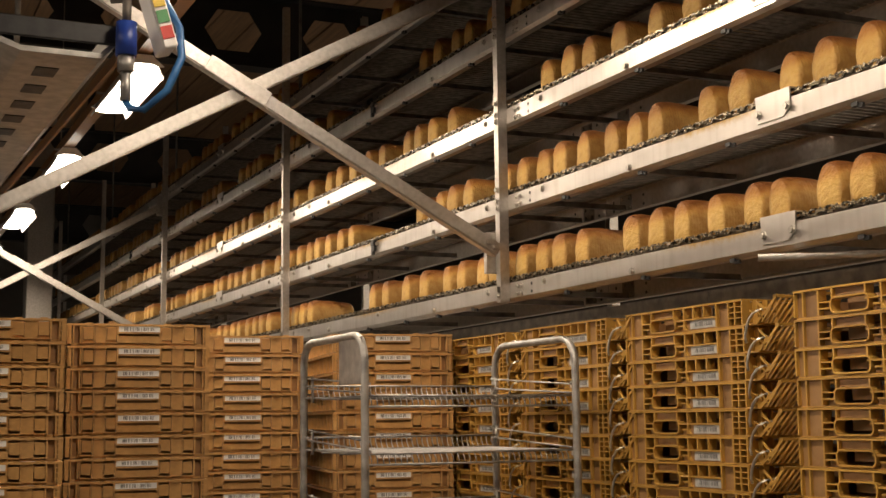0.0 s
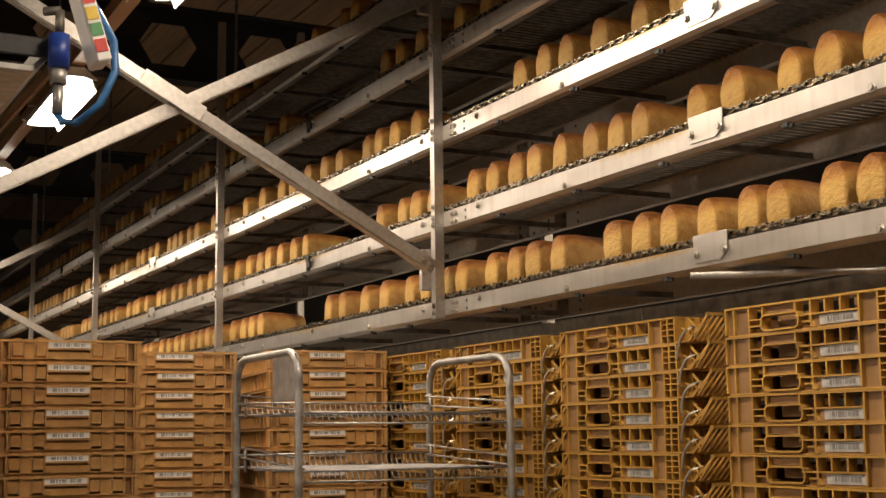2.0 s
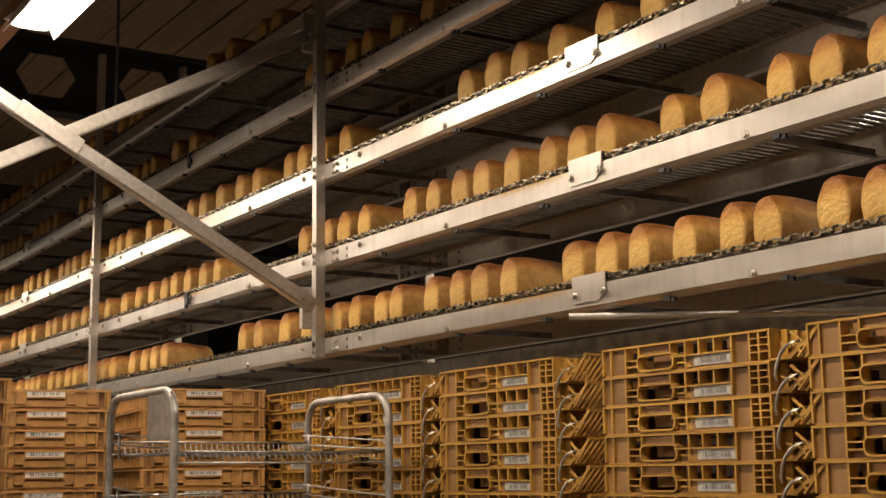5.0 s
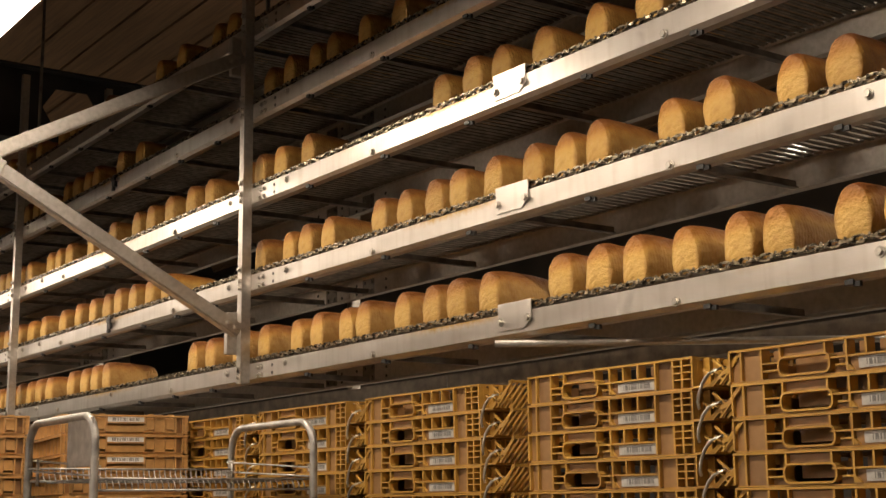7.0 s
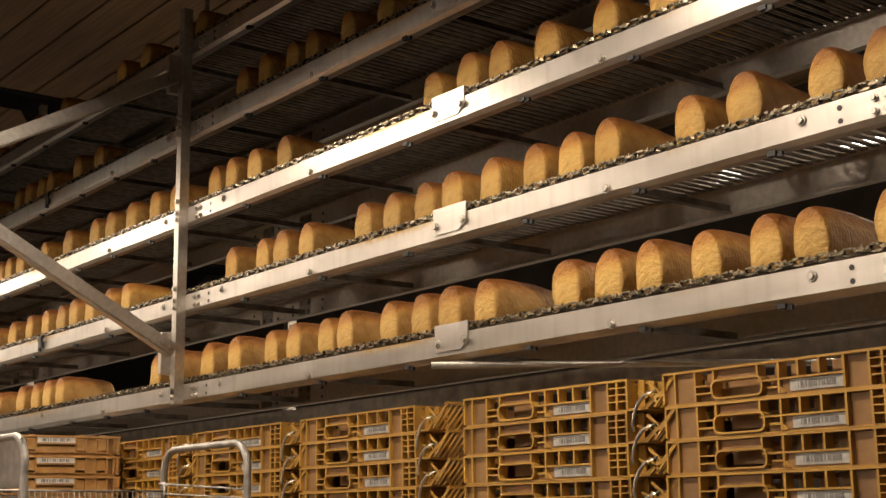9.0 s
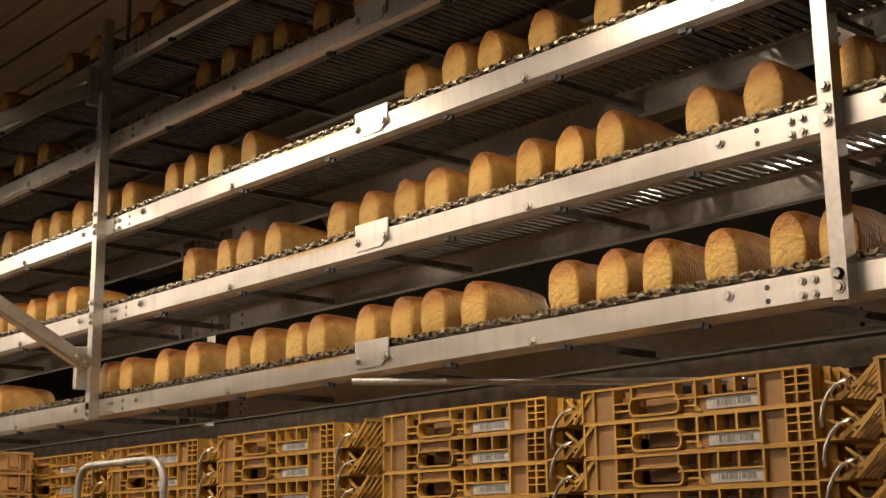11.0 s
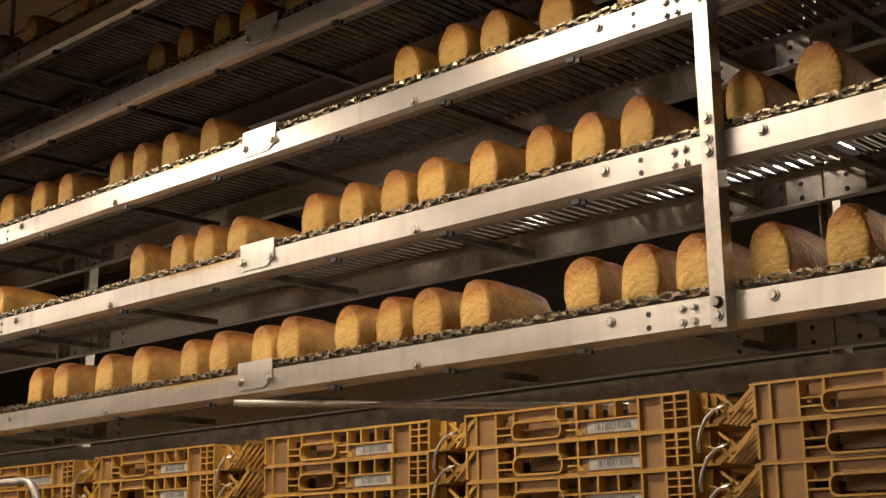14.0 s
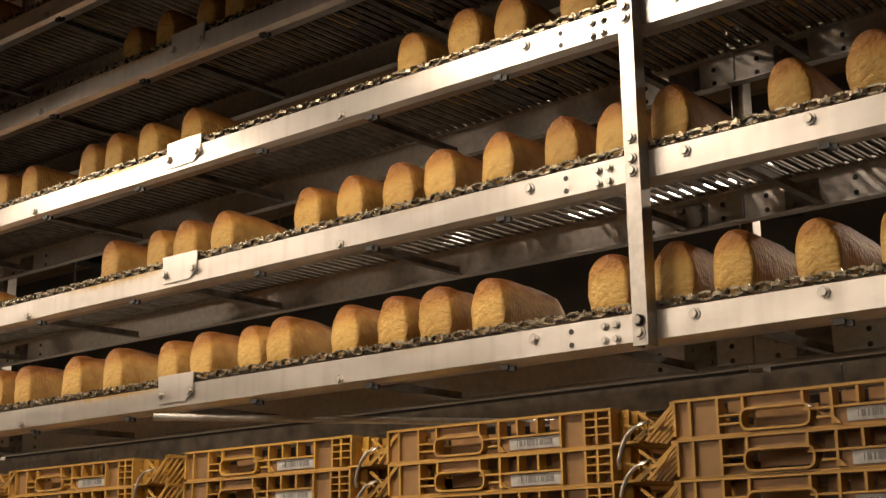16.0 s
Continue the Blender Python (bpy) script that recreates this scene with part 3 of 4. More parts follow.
# ---- loaves ----
def loaf_mesh(seed, w=0.090, h=0.118, ln=0.22):
    """A tin loaf: upright sides with rounded feet, a high dome over them, softly rounded ends."""
    rng = random.Random(seed)
    b = bmesh.new()
    w *= rng.uniform(0.95, 1.06)
    h *= rng.uniform(0.97, 1.04)
    dome = rng.uniform(0.070, 0.080)
    lean = rng.uniform(-0.06, 0.06)
    tilt = rng.uniform(-0.05, 0.05)
    side = h - dome
    prof = []
    for k in range(6):
        prof.append((-w / 2 * (0.86 + 0.14 * math.sin(math.pi / 2 * k / 5)), 0.007 + (side - 0.007) * k / 5))
    n = 15
    for k in range(1, n):
        a = math.pi - math.pi * k / n
        u = math.copysign(abs(math.cos(a)) ** 0.97, math.cos(a))
        prof.append((w / 2 * u, side + dome * abs(math.sin(a)) ** 1.0 * (1 + tilt * u)))
    for k in range(5, -1, -1):
        prof.append((w / 2 * (0.86 + 0.14 * math.sin(math.pi / 2 * k / 5)), 0.007 + (side - 0.007) * k / 5))
    prof += [(w / 2 * 0.74, 0.0), (0.0, 0.0), (-w / 2 * 0.74, 0.0)]
    half = [(0.0, 0.78, 0.86), (0.0018, 0.86, 0.905), (0.005, 0.925, 0.94), (0.012, 0.965, 0.962), (0.026, 0.99, 0.985), (0.055, 1.0, 1.0), (0.095, 1.0, 1.0)]
    secs = half + [(0.15, 0.99, 0.985)] + [(0.30 - y, u * 0.97, v * (0.90 + 0.06 * y / 0.095)) for y, u, v in reversed(half)]
    rings = []
    for y, su, sv in secs:
        ring = []
        for u, v in prof:
            o = Vector((u * 26 + seed * 7, y * 16, v * 26))
            wob = 0.0030 * noise.noise(o) + 0.0012 * noise.noise(o * 3.1)
            base = min(1.0, v / 0.02)
            zz = v * (1 + (sv - 1) * min(1.0, v / side))
            ring.append(b.verts.new((u * (1 + (su - 1) * (0.55 + 0.45 * base)) + lean * v * 0.5 + wob, y * ln / 0.30 + 0.6 * wob, max(0.0, zz + wob * base))))
        rings.append(ring)
    m = len(prof)
    for p, q in zip(rings, rings[1:]):
        for k in range(m):
            b.faces.new((p[k], p[(k + 1) % m], q[(k + 1) % m], q[k])).smooth = True
    for ring in (rings[0], rings[-1]):
        s = -1 if ring is rings[0] else 1
        mid = sum((v.co for v in ring), Vector()) / m
        inner = [b.verts.new(mid + (v.co - mid) * 0.55 + Vector((0, s * (0.003 + 0.002 * noise.noise(v.co * 40)), 0))) for v in ring]
        cv = b.verts.new(mid + Vector((0, s * 0.0035, 0)))
        for k in range(m):
            b.faces.new((ring[k], ring[(k + 1) % m], inner[(k + 1) % m], inner[k])).smooth = True
            b.faces.new((inner[k], inner[(k + 1) % m], cv)).smooth = True
    return mesh_of("loaf", b, BREAD)


LOAF_MES = [loaf_mesh(s) for s in range(7)]
# places along each tier at the start of the clip, in metres
SPOTS = [
    [-4.834, -4.674, -4.544, -4.414, -3.564, -3.434, -3.194, -3.014, -2.794, -2.664, -2.494, -2.384, -2.174, -2.034, -1.909, -1.774, -1.484, -1.341, -1.221, -1.064, -0.919, -0.809, -0.621, -0.508, -0.354, -0.214],
    [-6.294, -6.134, -5.964, -5.814, -5.624, -5.414, -5.264, -5.004, -4.794, -4.624, -4.464, -4.304, -4.170, -3.998, -3.828, -3.059, -2.859, -2.744, -2.604, -2.304, -2.164, -2.019, -1.894, -1.734, -1.580, -1.460, -1.329, -1.094, -0.938, -0.753, -0.620, -0.478, -0.344],
    [-4.644, -4.394, -4.134, -3.994, -3.808, -3.604, -3.469, -3.179, -3.052, -2.894, -2.734, -1.975, -1.816, -1.698, -1.529, -1.333, -1.144],
    [-4.324, -4.144, -2.998, -2.844, -2.679, -2.574, -2.369, -2.189, -1.124, -0.974], [-4.524, -3.934, -3.724, -3.434, -3.304]]
LOAVES = []
rng = random.Random(4)


def fill(lo, hi):
    """Loaves in uneven groups of three to five with gaps between."""
    out, x = [], hi
    while x > lo:
        for _ in range(rng.choice((3, 4, 4, 5))):
            out.append(x)
            x -= rng.uniform(0.122, 0.16)
        x -= rng.uniform(0.05, 0.24)
    return [v for v in out if v > lo]


for ti in range(5):
    near = SPOTS[ti]
    start = min(near) - 0.30 if near else 0.2
    xs = near + fill(-8.6 if ti < 3 else -6.0, start)
    for i, x in enumerate(xs):
        ob = new("loaf", LOAF_MES[(i * 3 + ti * 2 + i // 5) % 7])
        ob.location = (x, 0.034 + rng.uniform(-0.006, 0.010), TIER_Z + ti * TIER_STEP + BEAM_H + 0.0145)
        ob.rotation_euler = (0, 0, radians(rng.uniform(-3, 3)))
        tagged(ob, "golden tin loaf with a browned dome on the belt", "bread", "loaves on the conveyor")
        LOAVES.append(ob)
# far loaves, past counting
FAR = []
for ti in range(5):
    b = bmesh.new()
    for x in fill(-13.3, -8.8 if ti < 3 else -6.2):
        src = bmesh.new()
        src.from_mesh(LOAF_MES[rng.randrange(7)])
        vs = {v: b.verts.new(v.co + Vector((x, 0.036, 0))) for v in src.verts}
        for f in src.faces:
            b.faces.new([vs[v] for v in f.verts]).smooth = True
        src.free()
    ob = new("far_loaves", mesh_of("far_loaves", b, BREAD))
    ob.location = (0, 0, TIER_Z + ti * TIER_STEP + BEAM_H + 0.0145)
    tagged(ob, "long row of golden tin loaves on the belt", "bread", kind="stuff")
    FAR.append(ob)


# ---- crates ----
def rim(bm, L, W, z0, z1, t):
    box(bm, -L / 2, L / 2, -W / 2, -W / 2 + t, z0, z1)
    box(bm, -L / 2, L / 2, W / 2 - t, W / 2, z0, z1)
    box(bm, -L / 2, -L / 2 + t, -W / 2 + t, W / 2 - t, z0, z1)
    box(bm, L / 2 - t, L / 2, -W / 2 + t, W / 2 - t, z0, z1)


def ring_slot(bm, x0, x1, z0, z1, y0, y1, t=0.006, r=0.012):
    """A rounded rectangular ring standing out of the face."""
    def outline(e):
        pts = []
        for cx, cz, a0 in ((x1 - r, z1 - r, 0), (x0 + r, z1 - r, 90), (x0 + r, z0 + r, 180), (x1 - r, z0 + r, 270)):
            for k in range(4):
                a = radians(a0 + 30 * k)
                pts.append((cx + (r + e) * math.cos(a), cz + (r + e) * math.sin(a)))
        return pts
    inner, outer = outline(0), outline(t)
    n = len(inner)
    rings = [[bm.verts.new((u, y, v)) for u, v in o] for o, y in ((outer, y1), (outer, y0), (inner, y0), (inner, y1))]
    for a, b2 in zip(rings, rings[1:] + rings[:1]):
        for k in range(n):
            bm.faces.new((a[k], a[(k + 1) % n], b2[(k + 1) % n], b2[k]))


def long_crate():
    """Bread crate 0.72 m long; its long face has a grip slot, ribbed cells and a label, its ends a lattice with wire bale arms."""
    L, W, H = 0.72, 0.50, CRATE_H
    root = thing("bread_crate", "ochre plastic bread crate with wire bale arms, stacked", "crate", "stacked bread crates")
    b = bmesh.new()
    rim(b, L, W, H - 0.0075, H - 0.001, 0.026)
    rim(b, L - 0.012, W - 0.012, 0.0, 0.004, 0.022)
    f = -W / 2
    X = -L / 2
    for u, zlo, zhi in ((0.0, 0, 1), (0.040, 0, 1), (0.110, 0, 1), (0.173, 0.055, 1), (0.315, 0.055, 1), (0.380, 0.006, 1), (0.438, 0.042, 1), (0.500, 0.042, 1), (0.570, 0, 1), (0.640, 0, 1), (0.675, 0, 1), (0.714, 0, 1)):
        box(b, X + u - 0.001, X + u + 0.0055, f, f + 0.032, max(0.006, zlo), H - 0.008)
    box(b, X + 0.315, X + 0.572, f + 0.001, f + 0.030, 0.039, 0.044)
    box(b, X + 0.345, X + 0.380, f + 0.002, f + 0.030, 0.020, 0.025)
    box(b, X + 0.112, X + 0.165, f + 0.001, f + 0.030, 0.022, 0.027)
    box(b, X + 0.112, X + 0.170, f + 0.001, f + 0.030, 0.042, 0.046)
    for z in (0.026, 0.045, 0.064):
        box(b, X + 0.642, X + 0.717, f + 0.001, f + 0.024, z, z + 0.0035)
    prism(b, [(X + 0.380, 0.006), (X + 0.400, 0.006), (X + 0.386, 0.022), (X + 0.384, 0.042), (X + 0.380, 0.042)], "y", f + 0.001, f + 0.03)
    ring_slot(b, X + 0.172, X + 0.328, 0.011, 0.052, f - 0.002, f + 0.034, 0.0055, 0.014)
    # far side and ends
    for k in range(9):
        x = -L / 2 + k * (L - 0.004) / 8
        box(b, x, x + 0.004, W / 2 - 0.022, W / 2, 0.006, H - 0.008)
    for s in (-1, 1):
        for k in range(7):
            y = -W / 2 + 0.02 + k * (W - 0.044) / 6
            x0 = s * (L / 2 - 0.012)
            box(b, min(x0, x0 + s * 0.012), max(x0, x0 + s * 0.012), y, y + 0.004, 0.006, H - 0.008)
    # sloping lattice ears that carry the arms, on a ledge along the foot of the end
    E = L / 2
    box(b, E - 0.004, E + 0.074, -W / 2 + 0.002, -W / 2 + 0.16, 0.0, 0.006)
    for k in range(6):
        y = -W / 2 + 0.012 + 0.022 * k
        prism(b, [(E + 0.066, 0.006), (E + 0.073, 0.002), (E + 0.174, H - 0.004), (E + 0.167, H)], "y", y, y + 0.0042)
    box(b, E + 0.158, E + 0.174, -W / 2 + 0.004, -W / 2 + 0.14, H - 0.010, H - 0.002)
    box(b, E + 0.098, E + 0.104, -W / 2 + 0.004, -W / 2 + 0.13, 0.036, 0.042)
    for o in ([(0.046, 0.010), (0.058, 0.000), (0.096, 0.028), (0.112, 0.032), (0.168, H - 0.010), (0.166, H), (0.158, H - 0.006), (0.108, 0.043), (0.092, 0.037)],
              [(0.056, 0.050), (0.059, 0.044), (0.092, 0.012), (0.100, 0.014), (0.096, 0.020)], [(0.062, H - 0.014), (0.058, H - 0.020), (0.100, 0.040), (0.106, 0.044)],
              [(0.082, 0.006), (0.088, 0.004), (0.140, 0.052), (0.138, 0.058)], [(0.020, 0.050), (0.022, 0.044), (0.060, 0.030), (0.062, 0.036)]):
        prism(b, [(E + 0.012 + u * 0.97, v) for u, v in o], "y", -W / 2 + 0.004, -W / 2 + 0.010)
    # upright ribs of the end wall beside the corner
    for y in (-W / 2 + 0.045, -W / 2 + 0.085, -W / 2 + 0.125):
        box(b, E - 0.004, E + 0.022, y, y + 0.005, 0.006, H - 0.004)
    box(b, E - 0.007, E - 0.003, -W / 2 + 0.030, -W / 2 + 0.19, 0.006, H - 0.012)
    part("frame", b, CRATE, root)
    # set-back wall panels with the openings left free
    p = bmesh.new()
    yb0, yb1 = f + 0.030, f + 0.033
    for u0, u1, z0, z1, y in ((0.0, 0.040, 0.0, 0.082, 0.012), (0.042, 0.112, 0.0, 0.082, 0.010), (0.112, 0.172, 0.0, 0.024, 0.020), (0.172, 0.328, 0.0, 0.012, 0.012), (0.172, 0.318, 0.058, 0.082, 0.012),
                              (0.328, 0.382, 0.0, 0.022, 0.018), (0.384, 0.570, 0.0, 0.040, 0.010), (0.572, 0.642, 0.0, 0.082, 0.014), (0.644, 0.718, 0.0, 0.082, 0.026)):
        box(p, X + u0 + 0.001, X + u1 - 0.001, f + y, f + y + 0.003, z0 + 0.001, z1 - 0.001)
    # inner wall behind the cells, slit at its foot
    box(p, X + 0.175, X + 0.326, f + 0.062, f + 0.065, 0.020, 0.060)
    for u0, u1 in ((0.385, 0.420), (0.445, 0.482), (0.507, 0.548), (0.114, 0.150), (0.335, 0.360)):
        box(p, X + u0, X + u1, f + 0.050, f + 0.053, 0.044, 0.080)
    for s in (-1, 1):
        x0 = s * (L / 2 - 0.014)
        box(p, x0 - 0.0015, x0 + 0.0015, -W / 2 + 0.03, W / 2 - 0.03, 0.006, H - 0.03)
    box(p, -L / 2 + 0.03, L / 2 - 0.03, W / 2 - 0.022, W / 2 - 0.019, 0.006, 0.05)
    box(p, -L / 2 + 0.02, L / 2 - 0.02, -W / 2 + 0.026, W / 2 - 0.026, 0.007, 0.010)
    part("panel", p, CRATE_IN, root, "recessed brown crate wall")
    lab = bmesh.new(); box(lab, -L / 2 + 0.412, -L / 2 + 0.568, f + 0.0065, f + 0.009, 0.009, 0.037)
    lb = part("label", lab, GREY_PAPER, root, "grey-white paper label with printed bars")
    ink = bmesh.new()
    rr = random.Random(3)
    u = 0.436
    while u < 0.540:
        wd = rr.choice((0.0015, 0.003, 0.004))
        box(ink, -L / 2 + u, -L / 2 + u + wd, f + 0.0055, f + 0.0066, 0.016, 0.031)
        u += wd + rr.choice((0.0015, 0.002, 0.006))
    part("print", ink, INK, lb)
    wire = bmesh.new()
    tube(wire, [(E + 0.020, -W / 2 - 0.002, -0.058), (E + 0.022, -W / 2 - 0.008, -0.040), (E + 0.032, -W / 2 - 0.011, -0.012), (E + 0.048, -W / 2 - 0.012, 0.014), (E + 0.068, -W / 2 - 0.010, 0.034), (E + 0.088, -W / 2 - 0.006, 0.044), (E + 0.100, -W / 2 + 0.004, 0.047), (E + 0.102, -W / 2 + 0.05, 0.047)], 0.0050, 8)
    part("bale_arm", wire, STEEL, root, "shiny bent wire bale arm")
    return root


def short_crate():
    """Bread crate seen on its label side: label plate in the middle, square windows beside it, ribbed corners."""
    L, W, H = 0.575, 0.72, CRATE_H
    root = thing("bread_crate", "tan brown plastic bread crate with white barcode label, stacked", "crate", "stacked bread crates")
    b = bmesh.new()
    rim(b, L + 0.004, W + 0.004, H - 0.010, H - 0.001, 0.026)
    rim(b, L - 0.034, W - 0.034, 0.0, 0.010, 0.012)
    f = -W / 2
    X = -L / 2
    WIN = (0.062, 0.154, 0.377, 0.470)
    for u in (0.0, 0.022, 0.050, 0.198, 0.371, 0.516, 0.549, 0.571):
        box(b, X + u - 0.001, X + u + 0.005, f, f + 0.024, 0.011, H - 0.008)
    for x0 in (X, L / 2 - 0.026):
        for z in (0.022, 0.042, 0.062):
            box(b, x0, x0 + 0.026, f - 0.001, f + 0.022, z, z + 0.004)
    for u0, u1 in ((0.112, 0.150), (0.422, 0.466)):
        box(b, X + u0, X + u1, f + 0.006, f + 0.012, 0.011, H - 0.008)
        prism(b, [(X + (u0 + u1) / 2 - 0.014, H), (X + (u0 + u1) / 2 - 0.010, H - 0.012), (X + (u0 + u1) / 2 + 0.010, H - 0.012), (X + (u0 + u1) / 2 + 0.014, H)], "y", f - 0.005, f + 0.004)
    for u in WIN:
        for e in (-0.004, 0.044):
            box(b, X + u + e, X + u + e + 0.004, f + 0.001, f + 0.022, 0.011, H - 0.008)
        box(b, X + u, X + u + 0.044, f + 0.001, f + 0.022, 0.010, 0.014)
        box(b, X + u + 0.003, X + u + 0.042, f + 0.006, f + 0.034, 0.025, 0.071)
        box(b, X + u - 0.004, X + u + 0.048, f + 0.050, f + 0.053, 0.010, H - 0.010)
        prism(b, [(X + u + 0.004, H - 0.002), (X + u + 0.010, H - 0.008), (X + u + 0.034, H - 0.008), (X + u + 0.040, H - 0.002), (X + u + 0.034, H + 0.003), (X + u + 0.010, H + 0.003)], "y", f - 0.004, f + 0.003)
    box(b, X + 0.196, X + 0.376, f - 0.003, f + 0.020, 0.050, 0.055)
    box(b, X + 0.204, X + 0.370, f + 0.004, f + 0.008, 0.012, 0.040)
    for k in range(9):
        y = -W / 2 + k * (W - 0.004) / 8
        for s in (-1, 1):
            x0 = s * L / 2
            box(b, min(x0, x0 - s * 0.016), max(x0, x0 - s * 0.016), y, y + 0.004, 0.006, H - 0.008)
    part("frame", b, CRATE_TAN, root)
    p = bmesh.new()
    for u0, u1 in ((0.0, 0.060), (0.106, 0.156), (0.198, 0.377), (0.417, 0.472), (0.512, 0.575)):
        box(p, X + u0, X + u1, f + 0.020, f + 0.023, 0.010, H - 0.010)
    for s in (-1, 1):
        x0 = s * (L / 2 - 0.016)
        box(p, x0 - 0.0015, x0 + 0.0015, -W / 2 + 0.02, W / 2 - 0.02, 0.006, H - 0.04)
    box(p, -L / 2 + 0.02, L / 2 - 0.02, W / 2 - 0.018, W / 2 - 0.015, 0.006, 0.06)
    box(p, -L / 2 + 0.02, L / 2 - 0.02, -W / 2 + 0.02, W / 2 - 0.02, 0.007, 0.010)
    part("panel", p, CRATE_MID, root, "set-back crate wall with recess shade in its colour")
    lab = bmesh.new(); box(lab, -L / 2 + 0.202, -L / 2 + 0.372, f + 0.001, f + 0.004, 0.057, 0.0815)
    lb = part("label", lab, PAPER, root, "white paper label with printed bars")
    ink = bmesh.new()
    rr = random.Random(5)
    u = 0.225
    while u < 0.345:
        wd = rr.choice((0.0015, 0.003, 0.004))
        box(ink, -L / 2 + u, -L / 2 + u + wd, f + 0.0, f + 0.0012, 0.062, 0.076)
        u += wd + rr.choice((0.002, 0.002, 0.007))
    part("print", ink, INK, lb)
    return root


LONG, SHORT = long_crate(), short_crate()
CRATE_SCALE, PER_STACK = 0.7363, 30
for src in (LONG, SHORT):
    src.scale = (CRATE_SCALE,) * 3
used = {LONG: False, SHORT: False}


def put(src, m):
    if used[src]:
        return copy_thing(src, m)
    used[src] = True
    src.matrix_basis = m @ Matrix.Diagonal((*src.scale, 1))
    return src


def stack(src, x, y, turn, top, wob=0.0016):
    for k in range(PER_STACK):
        put(src, pose(x + rng.uniform(-wob, wob), y + rng.uniform(-wob, wob), top / PER_STACK * k, 0, 0, turn + rng.uniform(-0.3, 0.3)))


# a row of stacks along the rack, their long sides to the aisle
for left in (-2.622, -1.993, -1.362, -0.645, -0.014, 0.643, 1.275, 1.907):
    stack(LONG, left + 0.265, 0.120, 0, 1.989)
# stacks whose label side looks along the aisle
for fx, fy, turn in ((-2.112, -1.680, 84), (-2.257, -1.226, 87), (-2.710, -0.777, 80), (-2.492, -0.303, 81)):
    a = radians(turn)
    stack(SHORT, fx - 0.264 * math.sin(a), fy + 0.264 * math.cos(a), turn, 2.005)


# ---- wire trolley ----
def trolley(x0, x1, y0, y1, top):
    root = thing("shelf_trolley", "galvanised tube trolley with empty wire shelves", "trolley", "", (0, 0, 0))
    r = 0.075
    for y in (y0, y1):
        b = bmesh.new()
        pts = [(x0, y, 0.10)] + [(x0, y, 0.10 + (top - 0.10 - r) * k / 4) for k in range(1, 5)]
        for k in range(1, 7):
            a = radians(180 - 15 * k)
            pts.append((x0 + r + r * math.cos(a), y, top - r + r * math.sin(a)))
        pts += [(x0 + 0.16, y, top), (x1 - 0.16, y, top)]
        for k in range(0, 7):
            a = radians(90 - 15 * k)
            pts.append((x1 - r + r * math.cos(a), y, top - r + r * math.sin(a)))
        pts += [(x1, y, 0.8), (x1, y, 0.10)]
        tube(b, pts, 0.0108, 10)
        part("end_frame", b, TROLLEY, root, "bent galvanised tube frame")
    wire = bmesh.new()
    tube(wire, [(x0 + 0.009, 0, 0.040), (x0 + 0.012, 0, 0.022), (x0 + 0.026, 0, 0.005), (x0 + 0.09, 0, 0.003), (x1 - 0.09, 0, 0.003), (x1 - 0.026, 0, 0.002), (x1 - 0.012, 0, -0.012), (x1 - 0.009, 0, -0.026)], 0.0020, 5)
    wire_me = mesh_of("wire", wire, TROLLEY)
    for z in (0.35, 0.66, 0.98, 1.22, 1.43, 1.618, 1.768):
        b = bmesh.new()
        rod(b, (x0 + 0.009, y0, z + 0.040), (x0 + 0.009, y1, z + 0.040), 0.0034)
        sh = part("shelf", b, TROLLEY, root, "empty wire shelf")
        for nm, p, q, rr in [("edge_rod", (x, y0, z + dz), (x, y1, z + dz), 0.0034) for x, dz in ((x0 + 0.16, 0), (x0 + 0.31, 0), (x1 - 0.009, -0.026), (x0 + 0.022, 0.005), (x1 - 0.022, 0.002))] + \
                [("side_rod", (x0, y, z + u), (x1, y, z + v), 0.0030) for y in (y0 + 0.015, y1 - 0.015) for u, v in ((0.062, 0.033), (0.033, 0.009))] + \
                [("upright_rod", (x0 + 0.037, y, z - 0.008), (x0 + 0.037, y, z + 0.066), 0.0045) for y in (y0 + 0.015, y1 - 0.015)]:
            b = bmesh.new()
            rod(b, p, q, rr)
            part(nm, b, TROLLEY, sh)
        n = 36
        for k in range(n):
            share("wire", wire_me, sh, (0, y0 + 0.022 + (y1 - y0 - 0.044) * k / (n - 1), z))
    b = bmesh.new(); box(b, x1 - 0.187, x1 - 0.009, y0 - 0.0045, y0 - 0.0015, top - 0.128, top - 0.0045)
    part("sign_plate", b, TROLLEY, root, "blank grey metal plate", bevel=0.001)
    b = bmesh.new()
    for y in (y0, y1):
        box(b, x0, x1, y - 0.012, y + 0.012, 0.10, 0.125)
    for x in (x0 + 0.012, x1 - 0.012):
        box(b, x - 0.012, x + 0.012, y0 + 0.012, y1 - 0.012, 0.10, 0.125)
    part("base_frame", b, TROLLEY, root)
    for x in (x0 + 0.05, x1 - 0.05):
        for y in (y0 + 0.02, y1 - 0.02):
            b = bmesh.new(); rod(b, (x, y - 0.014, 0.045), (x, y + 0.014, 0.045), 0.045, 14)
            w = part("castor", b, BLACK, root)
            b = bmesh.new(); box(b, x - 0.012, x + 0.012, y - 0.022, y - 0.017, 0.045, 0.10); box(b, x - 0.012, x + 0.012, y + 0.017, y + 0.022, 0.045, 0.10)
            part("fork", b, TROLLEY, w)
    return root


trolley(-1.950, -1.445, -0.806, -0.180, 1.930)


# ---- sensor and rail close to the camera ----
rail = thing("machine_rail", "grey steel machine rail with a slotted flank and brown edge", "rail", "", (-1.10, -1.521, 2.50))
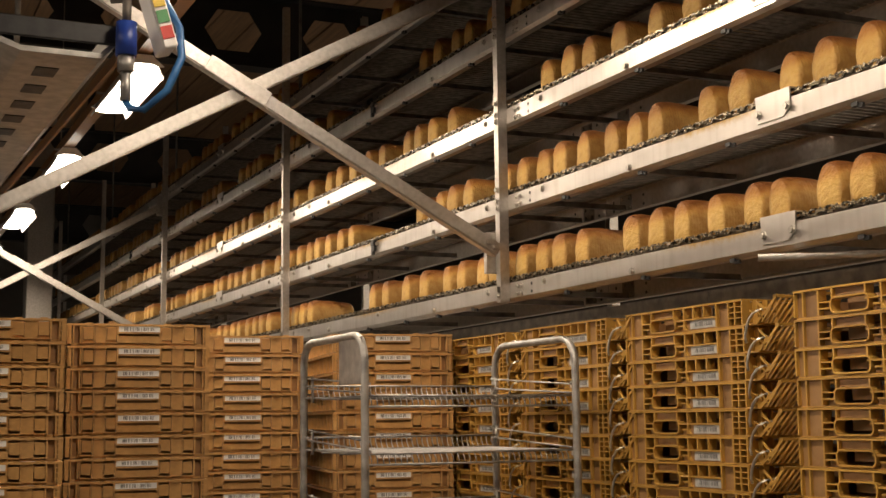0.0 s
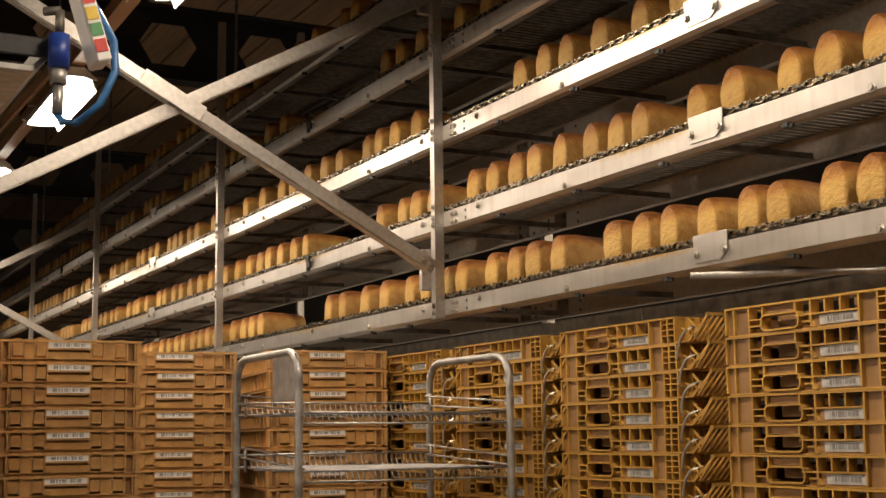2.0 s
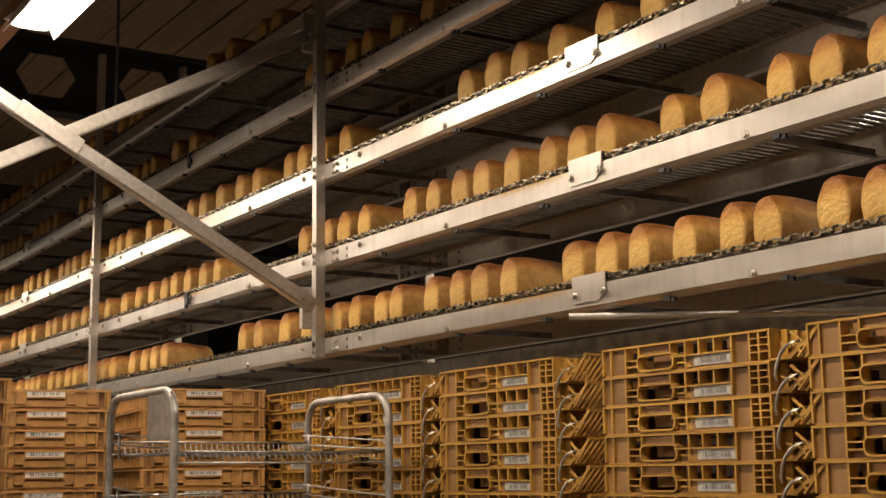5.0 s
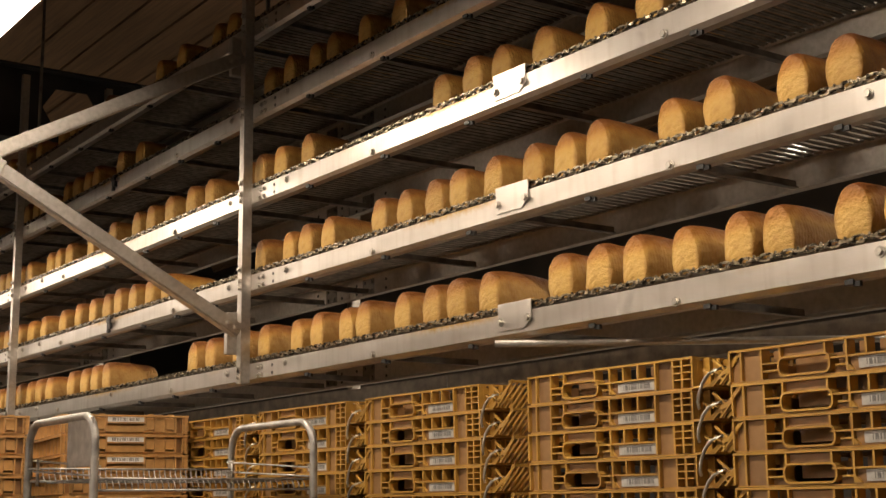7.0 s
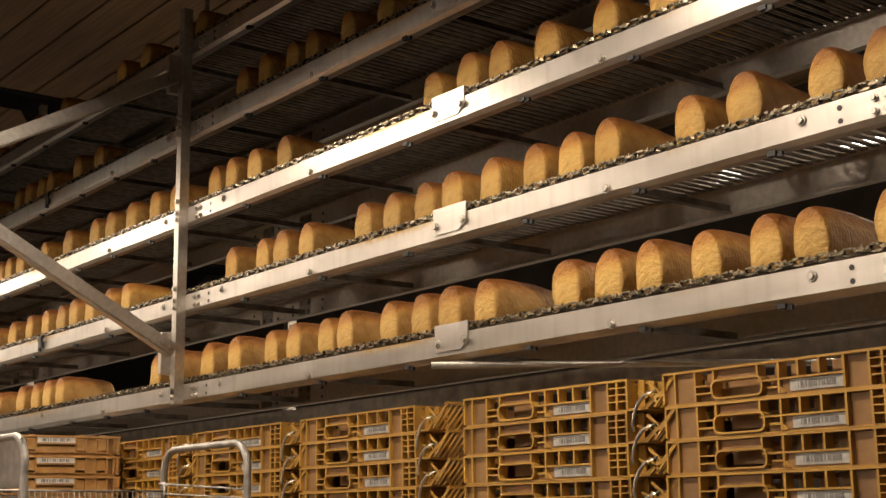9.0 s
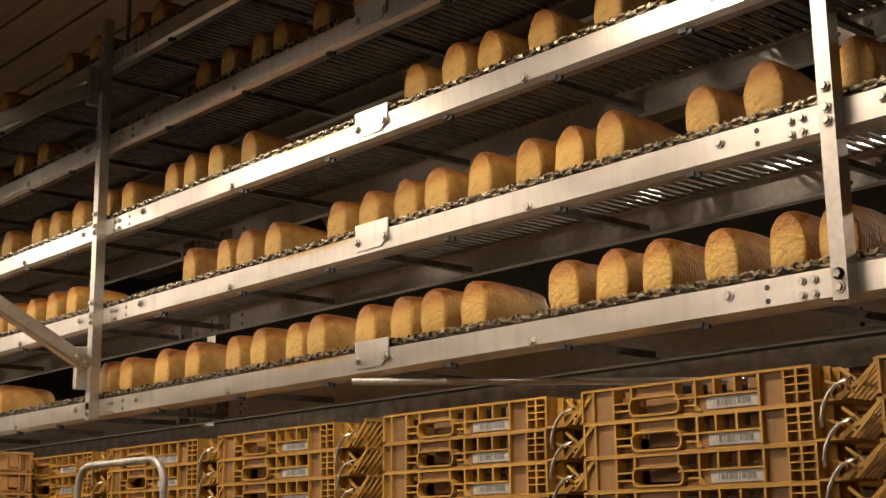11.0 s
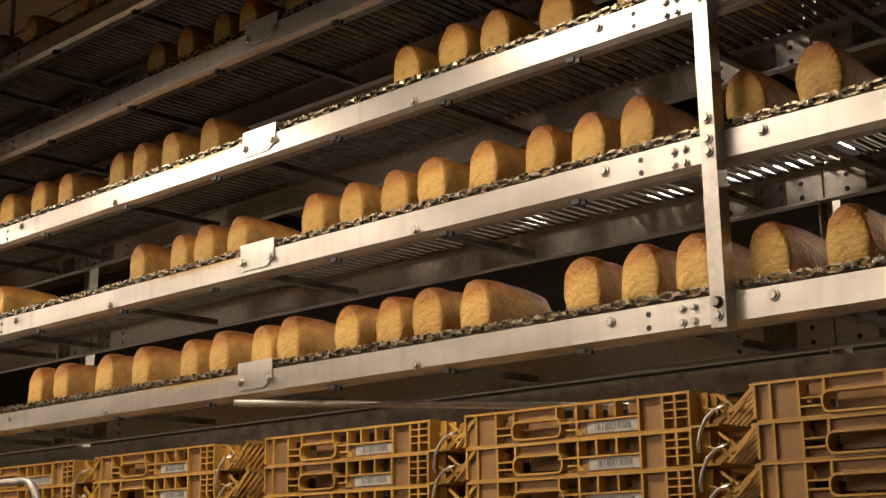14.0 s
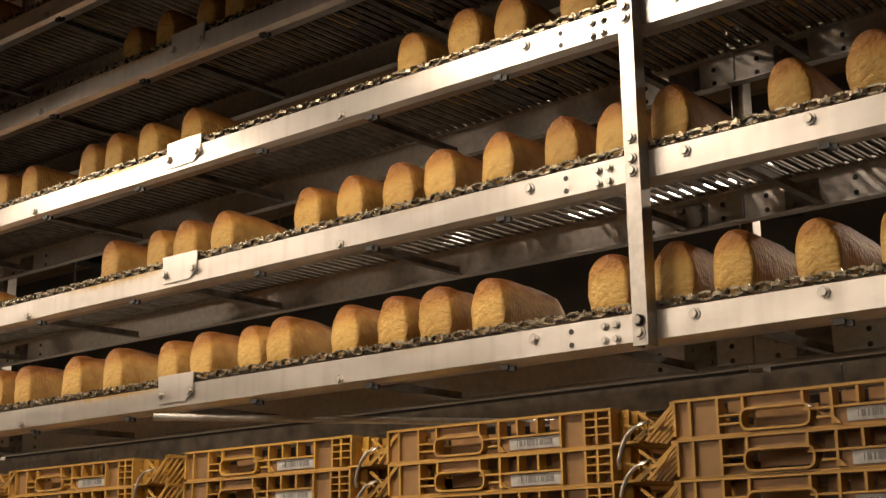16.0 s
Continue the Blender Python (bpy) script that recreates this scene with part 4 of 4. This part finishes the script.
rail.rotation_euler = (0, 0, radians(1.5))
b = bmesh.new()
prism(b, [(-0.26, 0.02), (-0.20, 0.0), (-0.03, 0.0), (0.0, 0.03), (0.0, 0.075), (-0.01, 0.075), (-0.01, 0.035), (-0.034, 0.012), (-0.20, 0.012), (-0.25, 0.03), (-0.25, 0.075), (-0.26, 0.075)], "x", -3.2, 0.0)
part("channel", b, TROLLEY, rail)
b = bmesh.new(); box(b, -3.2, 0.0, 0.002, 0.010, -0.006, 0.020)
part("edge_strip", b, TRUNK, rail, "brown edge strip")
b = bmesh.new(); box(b, 0.0, 0.010, -0.27, 0.008, 0.030, 0.075)
part("end_plate", b, BLACK, rail, "dark end plate", bevel=0.003)
b = bmesh.new(); box(b, -0.05, -0.01, -0.62, -0.262, 0.08, 0.125)
part("cross_tube", b, DARK_STEEL, rail, bevel=0.006)
# the slots are not cut: black strips paint their dark openings
for k in range(16):
    b = bmesh.new(); box(b, -0.20 - 0.17 * k, -0.12 - 0.17 * k, -0.15, -0.10, -0.002, 0.0)
    part("slot", b, BLACK, rail)
for hx in (-2.4, -0.6):
    b = bmesh.new(); rod(b, (hx, -0.13, 0.012), (hx, -0.13, HZ - 2.50), 0.008)
    part("hanger", b, DARK_STEEL, rail)

sensor = thing("hanging_sensor", "blue and grey sensor hanging from a machine rail", "sensor", "", (-1.06, -1.505, 2.50))
b = bmesh.new(); rod(b, (0, 0, 0.0), (0, 0, 0.075), 0.023, 14)
part("body", b, BLUE, sensor, "blue plastic sensor body")
b = bmesh.new(); rod(b, (0, 0, -0.035), (0, 0, 0.0), 0.018, 14); rod(b, (0, 0, -0.10), (0, 0, -0.035), 0.012, 12)
part("nozzle", b, TROLLEY, sensor, "grey nozzle")
b = bmesh.new(); rod(b, (0, 0, 0.075), (0, 0, 0.13), 0.010, 10); rod(b, (0, 0, 0.13), (-0.02, -0.03, 0.13), 0.010, 8)
part("bracket", b, DARK_STEEL, sensor)
b = bmesh.new()
tube(b, [(0.0, 0.0, -0.100), (0.01, 0.008, -0.118), (0.02, 0.035, -0.122), (0.03, 0.085, -0.075), (0.03, 0.115, 0.0), (0.02, 0.112, 0.07), (0.0, 0.085, 0.13), (-0.02, 0.06, 0.19), (-0.03, 0.0, 0.21), (-0.05, -0.1, 0.17)], 0.009, 8)
part("hose", b, HOSE, sensor, "looped blue hose")
panel = thing("indicator_box", "small grey box with red, yellow and green stripes", "box", "", (-1.06, -1.405, 2.50))
panel.rotation_euler = (radians(17), 0, 0)
b = bmesh.new(); box(b, -0.045, 0.045, -0.022, 0.012, 0.02, 0.19)
part("case", b, WHITE, panel, bevel=0.004)
for k, mt in enumerate((RED, YELLOW, GREEN, RED)):
    b = bmesh.new(); box(b, 0.046, 0.048, -0.018, 0.008, 0.148 - 0.036 * k, 0.176 - 0.036 * k)
    part("stripe", b, mt, panel, "coloured stripe")
b = bmesh.new(); rod(b, (-0.02, -0.005, 0.19), (-0.02, -0.005, (HZ - 2.50) / math.cos(radians(17))), 0.008)
part("hanger", b, DARK_STEEL, panel)


# ---- what moves ----
def motions():
    """The belts and the loaves on them run on at one speed."""
    for ob in BELTS + LOAVES + FAR:
        m = ob.matrix_basis.copy()
        walk(ob, [(t, Matrix.Translation((SPEED * t, 0, 0)) @ m) for t in (0.0, 0.1, 4.0, 8.0, 12.0, 15.9, 16.0)])


motions()
